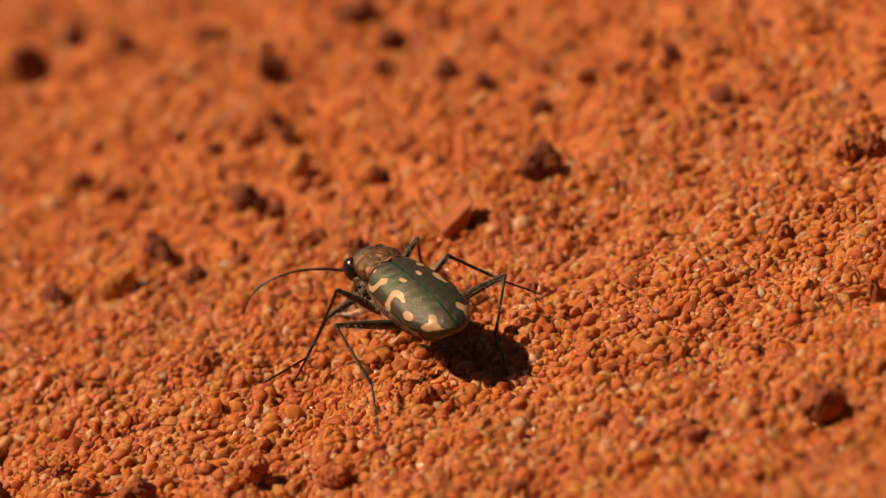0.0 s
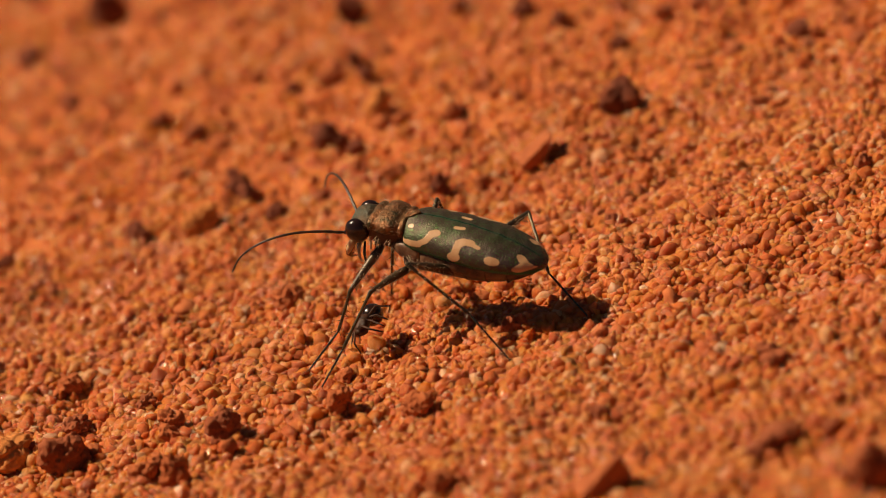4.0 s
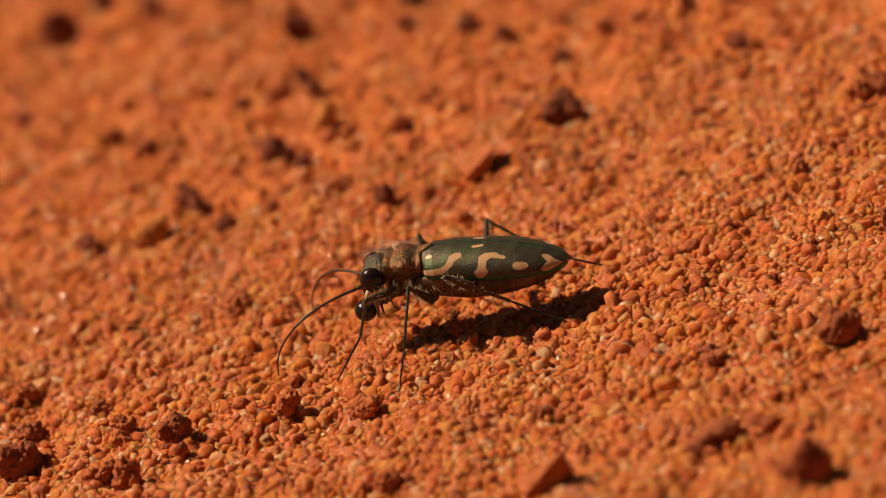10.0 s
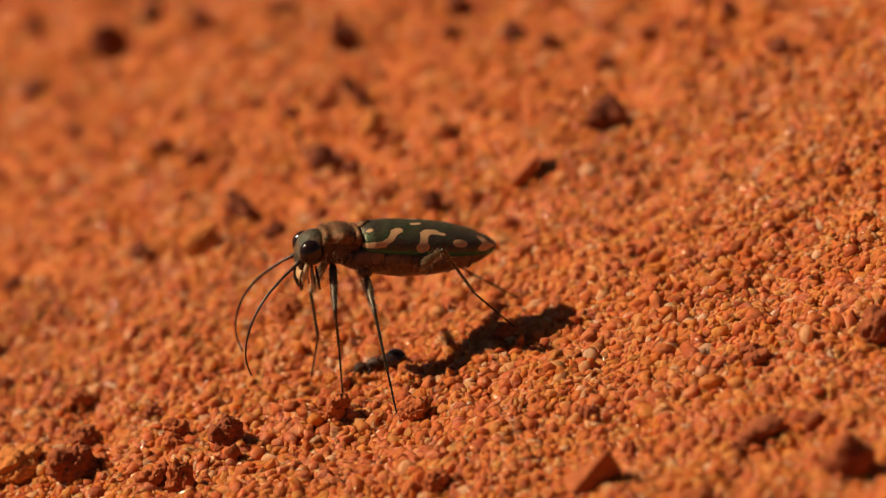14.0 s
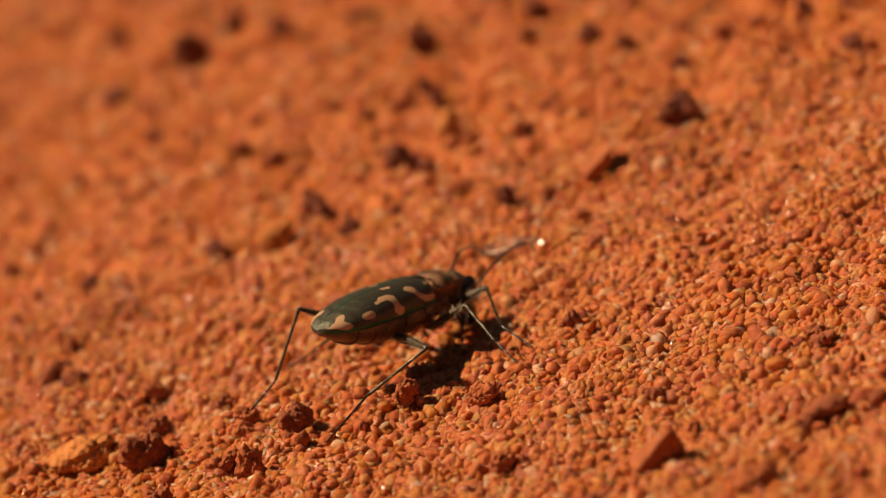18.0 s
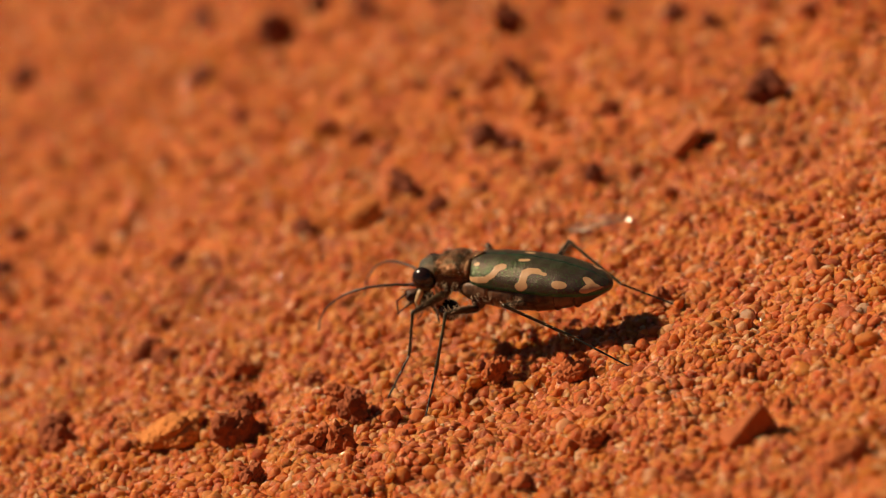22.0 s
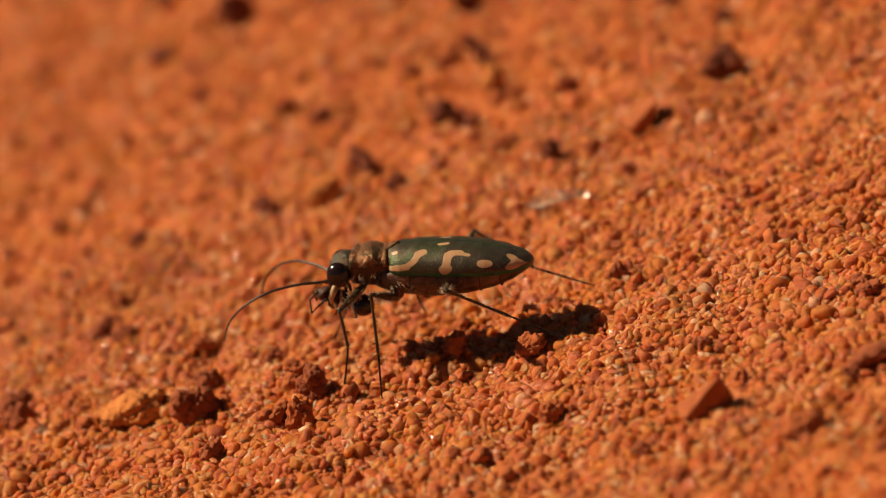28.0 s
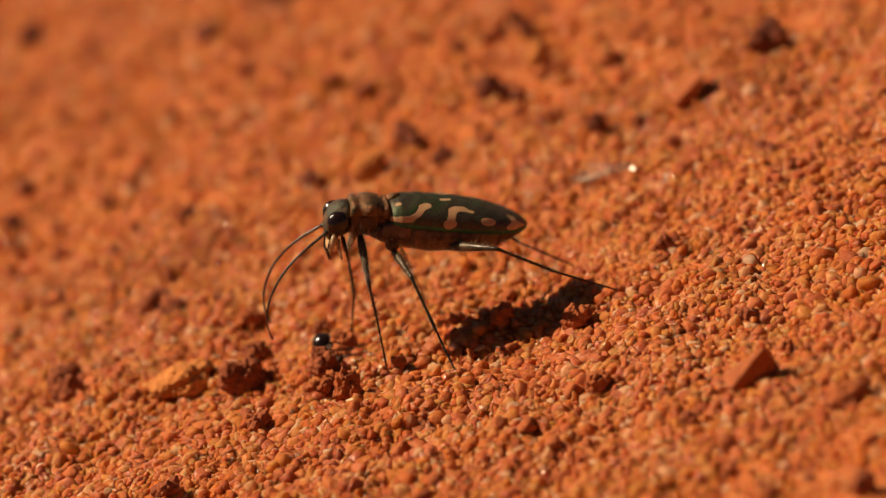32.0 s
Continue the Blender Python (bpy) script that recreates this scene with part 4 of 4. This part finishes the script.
# ---- the ant that the beetle chews ----
def build_ant():
    thing = tagged(new("ant"), "dead dark brown ant held in the beetle's jaws", "ant")
    size = 1.25 * MM

    def piece(name, p, label=""):
        p = ([v * (1 + 0.22 * noise.noise(v * 3.1) + 0.10 * noise.noise(v * 8.3)) for v in map(Vector, p[0])], p[1])
        return part(name, mesh_of(name, *scaled(p, size), ant_mat), thing, label)
    h = piece("head", ellipsoid((0.66, 0.04, 0.02), (0.36, 0.36, 0.34), 14, 18), "dark brown head")
    piece("thorax", loft([(0.44, 0, 0.04, 0.18, 0.16, 0.18), (0.25, 0, 0.10, 0.30, 0.26, 0.30), (-0.05, 0, 0.10, 0.32, 0.28, 0.32), (-0.34, 0, 0.04, 0.24, 0.20, 0.24), (-0.50, 0, 0.0, 0.10, 0.09, 0.10)], 16, 0.08, 3))
    piece("waist", ellipsoid((-0.54, 0, 0.0), (0.13, 0.10, 0.14), 8, 10))
    v, f = ellipsoid((-1.02, 0.0, -0.04), (0.52, 0.50, 0.49), 18, 24)
    part("gaster", mesh_of("gaster", *scaled((v, f), size), gaster_mat), thing, "glossy round black hind body")
    rs = random.Random(4)
    for s in (1, -1):
        for i in range(3):
            x = 0.35 - 0.32 * i
            k = Vector((x + 0.3 - 0.3 * i, s * (0.52 + 0.1 * rs.random()), 0.25 * rs.uniform(-0.4, 1)))
            e = k + Vector((0.2 - 0.25 * i, s * 0.25, -0.45 * rs.uniform(0.4, 1.2)))
            piece("leg", tube([(x * 0.8, s * 0.20, 0.1), k, e, e + Vector((0.1, s * 0.12, -0.2))], [0.05, 0.05, 0.035, 0.015], 6))
        part("feeler", mesh_of("feeler", *scaled(tube([(1.0, s * 0.2, 0.1), (1.25, s * 0.5, -0.25), (1.0, s * 0.72, -0.75)], [0.05, 0.045, 0.03], 5), size), ant_mat), h)
        part("eye", mesh_of("eye", *scaled(ellipsoid((0.74, s * 0.30 + 0.04, 0.06), (0.10, 0.07, 0.11), 8, 10), size), eye_mat), h)
    return thing


ant = build_ant()


# ---- single grains that lie loose round the beetle ----
def loose_grains():
    rs = np.random.RandomState(77)
    shapes, tris = grain_templates(2, 14, 21)
    meshes = []
    for v in shapes:
        meshes.append(mesh_of("sand_grain", v * MM, [tuple(int(i) for i in t) for t in tris], grain_single_mat))
    for i in range(300):
        x, y = rs.uniform(-24, 18), rs.uniform(-34, -6)
        r = float(np.clip(0.42 * math.exp(0.22 * rs.normal()), 0.3, 0.62))
        ob = part("sand_grain", meshes[i % len(meshes)], ground)
        q = Quaternion(rs.normal(size=4)).normalized()
        ob.matrix_basis = Matrix.LocRotScale(Vector((x, y, level(x, y) + r * 0.32)) * MM, q, (r, r, r))


loose_grains()

# ---- how the beetle moves: seconds, place in millimetres, heading, pitch and lean in degrees ----
BODY = [
    (0, 5.99, -9.72, 3.77, 109.6, 5.9, -1.3),
    (1, 5.85, -10.50, 3.89, 115.3, 16.9, 0.0),
    (1.5, 5.24, -11.27, 3.41, 120.0, 5.2, 0.5),
    (2, 5.15, -11.82, 3.86, 135.0, 7.7, -2.8),
    (2.5, 4.38, -13.27, 3.40, 148.6, 7.2, -3.9),
    (3, 4.20, -12.85, 4.14, 146.5, 15.5, -5.6),
    (3.3, 4.13, -13.66, 3.91, 152.8, 10.1, -6.4),
    (3.5, 4.04, -12.33, 4.80, 145.1, 19.7, -5.8),
    (5.5, 7.28, -12.08, 2.50, 163.4, 7.4, -2.1),
    (6, 7.91, -12.15, 2.46, 160.1, 9.2, -0.8),
    (7, 7.83, -11.96, 2.88, 150.9, 1.7, -2.3),
    (8, 8.34, -12.24, 3.14, 153.2, 9.8, -2.0),
    (9, 8.50, -12.67, 3.24, 154.1, 9.3, -1.2),
    (10, 8.14, -13.84, 3.44, 166.9, 9.3, -2.1),
    (10.3, 7.91, -13.14, 4.70, 163.9, 18.2, -0.3),
    (10.5, 7.37, -13.68, 4.58, 172.0, 11.4, 0.0),
    (11, 2.23, -12.89, 4.15, 176.7, -2.0, 0.2),
    (11.3, 5.92, -14.14, 3.07, 166.1, 4.1, 0.4),
    (11.5, 6.20, -13.36, 3.02, 159.4, 5.7, -0.1),
    (13, 5.88, -13.26, 2.92, 153.9, -0.5, 0.5),
    (13.6, 6.34, -13.67, 3.48, 171.0, 16.7, 1.6),
    (13.8, 2.25, -11.61, 5.67, 186.5, 21.4, 1.6),
    (14, 2.53, -11.91, 5.83, 187.5, 21.5, 1.8),
    (14.3, 2.61, -11.99, 6.01, 187.9, 21.5, 2.4),
    (14.6, 2.63, -11.98, 5.70, 190.4, 16.7, 1.8),
    (14.8, -3.22, -12.92, 4.23, 196.5, 5.1, 1.0),
    (15, -5.15, -14.00, 3.19, 203.1, 7.2, 0.0),
    (15.3, -4.48, -11.42, 4.42, 208.8, 20.7, -0.5),
    (15.5, -5.07, -11.92, 4.02, 218.3, 22.7, -1.0),
    (17.5, -5.64, -12.84, 4.05, 38.5, -12.7, 4.8),
    (18, -5.64, -12.85, 3.93, 39.5, -12.4, 4.7),
    (18.2, 1.11, -15.59, 5.02, 102.6, 7.2, 3.4),
    (18.3, 0.66, -16.54, 5.87, 159.6, 16.0, 2.1),
    (18.4, -0.83, -15.76, 6.42, 161.5, 16.0, 2.5),
    (18.5, -0.88, -15.86, 6.39, 161.1, 16.0, 2.6),
    (19, -1.15, -15.61, 6.26, 160.1, 16.9, 3.7),
    (19.5, -1.09, -15.75, 6.34, 161.1, 16.0, 4.8),
    (20.5, -1.09, -15.07, 6.12, 160.7, 16.5, 3.3),
    (21, -1.12, -14.08, 5.24, 169.0, 8.7, 3.0),
    (22, -0.80, -15.23, 3.90, 153.9, 13.1, 1.6),
    (22.3, -1.03, -14.96, 3.37, 155.9, 4.5, 0.7),
    (22.5, -1.13, -14.76, 3.40, 155.4, 3.3, 0.0),
    (23, -1.07, -15.82, 3.34, 157.0, -0.0, 0.4),
    (23.5, -0.53, -15.62, 3.17, 150.7, 0.6, 1.3),
    (24, 0.05, -16.01, 3.07, 151.2, 1.5, 1.0),
    (24.5, -1.00, -15.06, 3.28, 145.8, 4.4, 1.3),
    (25, -0.28, -14.98, 3.28, 150.8, 1.4, 0.2),
    (25.5, -0.01, -15.34, 3.73, 149.1, 6.4, -0.5),
    (27.5, -3.48, -16.21, 4.32, 170.0, -2.7, 0.9),
    (28, -2.93, -16.69, 4.75, 167.4, 12.7, 1.5),
    (28.5, -2.98, -16.51, 4.71, 169.9, 12.8, 0.7),
    (28.8, -2.93, -16.13, 4.55, 164.9, 10.7, 1.3),
    (29, -4.19, -15.86, 4.27, 168.7, -2.9, 1.8),
    (29.5, -3.63, -15.56, 4.07, 165.3, -1.4, 2.1),
    (30, -3.36, -15.54, 3.94, 165.7, -0.1, 2.2),
    (30.5, -2.85, -15.53, 4.00, 160.8, 14.4, 1.7),
    (31, -4.26, -15.86, 4.15, 179.5, 10.4, 0.8),
    (31.3, -4.4, -15.5, 4.9, 183.3, 15.0, -0.7),
    (31.6, -5.01, -15.50, 5.0, 188.0, 14.0, -1.6),
    (32, -5.36, -15.24, 5.89, 184.5, 24.0, -1.0),
]
FEET_LF = (
    (0, 0, -4.1, -6.8), (1, 1.5, -5.3, -9.0), (2, 2, -5.6, -11.8), (2.5, 3, -6.5, -12.3),
    (3.3, 3.5, -6.2, -11.6), (5.5, 5.5, -2.2, -16.8), (6, 6, -2.3, -14.5), (7, 9, -3.6, -13.4),
    (10, 10.3, -2.0, -15.0), (10.5, 10.5, -1.2, -18.1), (11, 11, -5.5, -16.6), (11.3, 11.3, -2.5, -15.5),
    (11.5, 13.6, -3.6, -16.1), (13.8, 14, -4.4, -15.1), (14.3, 14.6, -4.4, -17.3), (14.8, 14.8, -10.1, -15.8),
    (15, 15, -9.1, -21.1), (15.5, 15.5, -7.0, -22.3), (17, 17, -9.5, -2.9), (18.4, 20.5, -9.7, -15.6),
    (22, 25.5, -11.0, -16.3), (27.5, 29.5, -11.4, -18.8), (30, 30, -11.9, -17.2), (31, 31, -12.7, -16.7),
    (31.3, 32, -11.6, -18.5),
)
FEET_LM = (
    (0, 0, -1.7, -6.1), (1, 1, -4.3, -9.1), (1.5, 1.5, -4.6, -7.1), (2, 2, -4.6, -9.4),
    (3, 3.5, -5.6, -13.9), (5.5, 6, 0.7, -17.1), (7, 7, -1.4, -17.6), (8, 9, 0.6, -17.0),
    (10, 10.5, 1.0, -19.0), (11, 11, -1.2, -17.7), (11.3, 11.3, -0.7, -18.7), (11.5, 13.6, -1.4, -19.6),
    (13.8, 14.6, -1.9, -19.3), (14.8, 14.8, -5.8, -19.0), (15, 15, -4.4, -21.1), (15.5, 15.5, -4.7, -22.1),
    (17, 17, -11.1, -7.2), (18.3, 18.4, -5.8, -18.5), (19, 20.5, -6.3, -19.1), (22, 22, -9.2, -19.2),
    (23, 23, -10.7, -19.4), (24, 25.5, -9.2, -19.0), (28, 30, -9.4, -20.0), (30.5, 30.5, -10.0, -19.1),
    (31, 31, -9.6, -20.6), (31.3, 31.3, -8.4, -19.8), (31.6, 32, -8.0, -22.1),
)
FEET_LH = (
    (0, 0, 1.8, -16.4), (1, 1, 3.8, -17.8), (1.5, 3, 4.0, -17.2), (3.3, 3.5, 4.3, -18.0),
    (5.5, 5.5, 10.8, -15.9), (6, 10.5, 10.8, -16.8), (11, 11, 8.9, -15.9), (11.3, 11.3, 10.0, -18.7),
    (11.5, 13, 8.3, -17.0), (13.6, 13.6, 9.0, -13.7), (13.8, 13.8, 5.0, -13.4), (14, 14, 5.7, -14.0),
    (14.3, 14.6, 5.6, -13.2), (14.8, 14.8, 5.4, -15.9), (15, 15, 4.0, -16.6), (15.5, 15.5, 0.8, -16.7),
    (17.5, 18, -14.4, -14.7), (18.3, 20.5, 2.3, -19.1), (22, 25.5, 2.0, -21.7), (27.5, 30, 1.1, -20.6),
    (30.5, 30.5, -0.0, -18.9), (31, 31, 1.4, -19.0), (31.3, 31.3, 2.3, -18.5), (31.6, 31.6, -0.2, -17.1),
    (32, 32, 1.6, -18.2),
)
FEET_RF = (
    (0, 1, 7.4, -0.0), (1.5, 1.5, 5.0, -1.2), (2, 2, 2.2, -2.6), (2.5, 6, -0.7, -4.5),
    (7, 9, 2.4, -3.2), (10, 10.5, 0.6, -7.2), (11, 11, -6.0, -8.2), (11.3, 11.5, -1.6, -7.1),
    (13.8, 14.3, -5.9, -11.3), (14.6, 14.6, -5.6, -9.8), (15.5, 15.5, -14.0, -17.6), (17, 17, -0.2, -4.6),
    (17.5, 18, 2.4, -15.4), (18.4, 22, -7.5, -9.5), (22.3, 26.5, -7.2, -6.9), (27.5, 31.3, -11.4, -10.9),
    (32, 32, -13.1, -12.5),
)
FEET_RM = (
    (0, 0, 12.4, -5.0), (1, 1, 11.1, -5.1), (1.5, 2.2, 9.4, -5.1), (2.6, 2.9, 7.8, -6.2), (3.2, 6, 4.3, -6.0),
    (7, 9, 7.4, -4.9), (10, 10.5, 5.8, -7.3), (11, 11, -1.0, -7.1), (11.3, 13.6, 3.7, -7.4),
    (13.8, 14.6, -1.5, -7.1), (14.8, 14.8, -8.2, -8.6), (15, 15.5, -11.0, -10.0), (16, 16, -8.1, -6.1),
    (17.5, 18, 1.4, -17.8), (19, 26.5, -1.7, -8.9), (27.5, 30.5, -6.0, -10.2), (32, 32, -8.8, -9.6),
)
FEET_RH = (
    (0, 3, 9.2, -14.2), (3.3, 3.5, 8.9, -14.6), (5.5, 6, 14.4, -9.7), (7, 10.3, 14.1, -12.0),
    (10.5, 10.5, 12.8, -12.1), (11, 11, 10.5, -12.5), (11.3, 11.3, 11.5, -12.6), (11.5, 11.5, 14.3, -12.2),
    (13, 13, 13.0, -13.2), (13.6, 13.6, 12.2, -12.7), (13.8, 14.6, 6.4, -9.0), (15, 15, -1.6, -8.2), (16, 16, 0.8, -10.5),
    (17.5, 18, -9.7, -19.2), (18.3, 18.3, 6.6, -15.7), (18.4, 22, 5.6, -15.2), (23, 25.5, 6.4, -15.8),
    (27.5, 28.5, 3.4, -15.2), (29, 30.5, 2.1, -15.3), (31, 31, 0.3, -14.3), (31.3, 31.3, 2.0, -11.9),
    (31.6, 31.6, 2.0, -12.8), (32, 32, -0.2, -12.0),
)

# head turns against the body: seconds, nod down, turn to its left
NODS = ((0, 24, 0), (10.0, 24, 0), (10.3, 30, 0), (10.5, 30, 0), (11, 18, 0), (13.5, 20, 0), (13.8, 32, 0), (14.6, 32, 0), (15, 16, 0), (15.5, 26, 0), (17.5, 26, 20), (18.0, 26, 20), (18.3, 26, 0), (30.5, 24, 0), (31.3, 32, 0), (31.6, 20, 0), (32, 34, 0))
# feelers: seconds, droop
DROOP = ((0, -22), (9.5, -20), (10.3, 6), (10.5, 22), (11, -10), (11.5, -20), (13.4, -18), (13.8, 18), (14.6, 26), (15.0, -8), (15.5, 18), (17.5, -52), (18.0, -48), (18.4, -16), (29.3, -16), (29.9, -36), (30.2, -34), (30.5, -8), (31.3, 14), (31.6, -4), (32, 18))
# feelers spread sideways: seconds, degrees
SPREAD = {1: ((0, 48), (2.0, 40), (3.4, 22), (5.5, 4), (16.0, 0), (32, 0)), -1: ((0, 48), (2.0, 44), (3.0, 36), (3.5, 34), (5.5, 26), (13.4, 26), (13.8, 6), (15.0, 0), (18.2, 0), (19.0, 22), (29.5, 22), (30.5, 4), (32, 0))}
# the right feeler folded down at first: seconds, degrees
TUCKED = ((0, 60), (1.0, 55), (1.7, 0), (32, 0))
STEP = 0.1


def glide(rows, t):
    """Values between rows, easing in and out at each row."""
    if t <= rows[0][0]:
        return np.array(rows[0][1:], float)
    for a, b in zip(rows, rows[1:]):
        if t <= b[0]:
            u = (t - a[0]) / (b[0] - a[0])
            u = u * u * (3 - 2 * u)
            return np.array(a[1:], float) * (1 - u) + np.array(b[1:], float) * u
    return np.array(rows[-1][1:], float)


def body_pose(t):
    x, y, z, yaw, pitch, lean = glide(BODY, t)
    return pose(x * MM, y * MM, z * MM, lean, -pitch, yaw)


def foot_place(plants, t):
    """Planted feet stay; a step takes at most 0.2 s before the next plant begins."""
    for i, (a, b, x, y) in enumerate(plants):
        if t <= b or i == len(plants) - 1:
            here = Vector((x, y, min(0.35, max(level(x, y) + 0.38, -0.25))))
            if i == 0 or t >= a:
                return here
            _, b0, x0, y0 = plants[i - 1]
            begin = max(b0, a - 0.25)
            there = Vector((x0, y0, min(0.35, max(level(x0, y0) + 0.38, -0.25))))
            if t <= begin:
                return there
            u = (t - begin) / (a - begin)
            return there.lerp(here, u * u * (3 - 2 * u)) + Vector((0, 0, 1.6 * math.sin(math.pi * u)))


def along(origin, tip, up):
    """A pose at origin whose x axis points at tip, its z near up; millimetres in, metres out."""
    x = (tip - origin).normalized()
    y = up.cross(x).normalized()
    z = x.cross(y)
    m = Matrix((x, y, z)).transposed().to_4x4()
    m.translation = origin * MM
    return m


def leg_poses(key, body, foot, t):
    side, coxa, lf, lt, ls = LEGS[key]
    inv = body.inverted()
    f = (inv @ (foot * MM)) / MM
    c = coxa + BODY_SHIFT
    span = math.sqrt(lt * lt + ls * ls + 2 * lt * ls * math.cos(BENDS[key[1]]))
    d = f - c
    r = max(span - lf + 0.25, min(lf + span - 0.05, d.length))
    d.normalize()
    f = c + d * r
    pole = POLES[key[1]].copy()
    pole.y *= side
    if key in LEAN:
        forward, outward = glide(LEAN[key], t)
        pole.x, pole.y = float(forward), side * float(outward)
    pole = (pole - d * pole.dot(d)).normalized()
    ca = (lf * lf + r * r - span * span) / (2 * lf * r)
    knee = c + d * (lf * ca) + pole * (lf * math.sqrt(max(0.0, 1 - ca * ca)))
    e = (f - knee).normalized()
    out = (pole - e * pole.dot(e)).normalized()
    cb = (lt * lt + span * span - ls * ls) / (2 * lt * span)
    ankle = knee + e * (lt * cb) - out * (lt * math.sqrt(max(0.0, 1 - cb * cb)))
    return along(c, knee, pole), along(knee, ankle, out), along(ankle, f, out)


HELD = Matrix.Translation(Vector((0.95, -0.10, -1.63)) * MM) @ pose(0, 0, 0, 0, 6, 211)
HANGING = Matrix.Translation(Vector((1.49, 0.35, -1.40)) * MM) @ pose(0, 0, 0, 0, -42, 0)
TILTED = Matrix.Translation(Vector((1.7, 0.9, -1.25)) * MM) @ pose(0, 0, 0, 25, 0, 115)
GROUND_ANT = {1: (-3.2, -11.3, 200), 2: (-2.3, -11.5, 160), 3: (-14.4, -14.6, -70), 4: (-13.0, -14.5, -25), 7: (-11.9, -13.5, -10)}
# the ant: seconds, and 0 for held or the resting place
ANT = ((0, 0), (3.2, 0), (3.3, 1), (3.9, 1), (4.2, 0), (10.3, 0), (10.5, 0), (13.5, 0), (13.6, 2), (16.8, 2), (17.1, 5), (18.2, 5), (18.4, 6), (30.3, 6), (30.5, 7), (30.8, 7), (31.0, 4), (31.5, 4), (31.6, 3), (32, 3))


def head_pose(t):
    nod, turn = glide(NODS, t)
    return pose(*(NECK * MM), 0, nod, turn)


def ant_pose(t):
    def at(k):
        if k == 0:
            return body_pose(t) @ head_pose(t) @ HELD
        if k == 5:
            return body_pose(t) @ head_pose(t) @ TILTED
        if k == 6:
            return body_pose(t) @ head_pose(t) @ HANGING
        x, y, a = GROUND_ANT[k]
        return pose(x * MM, y * MM, (level(x, y) + {3: 0.4, 4: 1.25, 7: 0.7}.get(k, 0.40)) * MM, 40, 10, a)
    for (a, i), (b, k) in zip(ANT, ANT[1:]):
        if t <= b:
            u = (t - a) / (b - a)
            p, q = at(i), at(k)
            return Matrix.LocRotScale(p.translation.lerp(q.translation, u), p.to_quaternion().slerp(q.to_quaternion(), u), None)
    return at(ANT[-1][1])


def motions():
    times = [round(i * STEP, 3) for i in range(int(32 / STEP) + 1)]
    bodies = {t: body_pose(t) for t in times}
    walk(beetle, [(t, bodies[t]) for t in times])
    walk(head, [(t, head_pose(t)) for t in times])
    for s, piece in antennae.items():
        walk(piece, [(t, pose(*(ANTENNA_BASE[s] * MM), 0, float(glide(DROOP, t)[0]) + (float(glide(TUCKED, t)[0]) if s < 0 else 0) + 3 * math.sin(t * 2.1 + s), 4 * math.sin(t * 1.3 + s) + s * float(glide(SPREAD[s], t)[0]))) for t in times])
    plants = {"LF": FEET_LF, "LM": FEET_LM, "LH": FEET_LH, "RF": FEET_RF, "RM": FEET_RM, "RH": FEET_RH}
    for key, pieces in LEG_PIECES.items():
        rows = [(t, leg_poses(key, bodies[t], foot_place(plants[key], t), t)) for t in times]
        for i, piece in enumerate(pieces):
            walk(piece, [(t, m[i]) for t, m in rows])
    # pushed by a foot at 18 s, then by the jaws and the ant at 31 s
    pushes = ((0, -11.0, -17.0, 10), (18.0, -11.0, -17.0, 10), (18.1, -11.0, -17.0, 10), (18.3, -12.8, -17.2, 48), (18.4, -12.8, -17.2, 48), (30.3, -12.8, -17.2, 48), (30.5, -12.9, -17.2, 48), (30.8, -13.7, -16.9, 75), (31.2, -14.1, -16.6, 88), (31.5, -14.2, -16.6, 88), (31.8, -14.9, -16.5, 110), (32, -14.9, -16.5, 110))
    walk(nudged_clod, [(t, pose(x * MM, y * MM, (level(x, y) + 0.12) * MM, 0, 0, a)) for t, x, y, a in pushes])
    walk(ant, [(t, ant_pose(t)) for t in times])


motions()
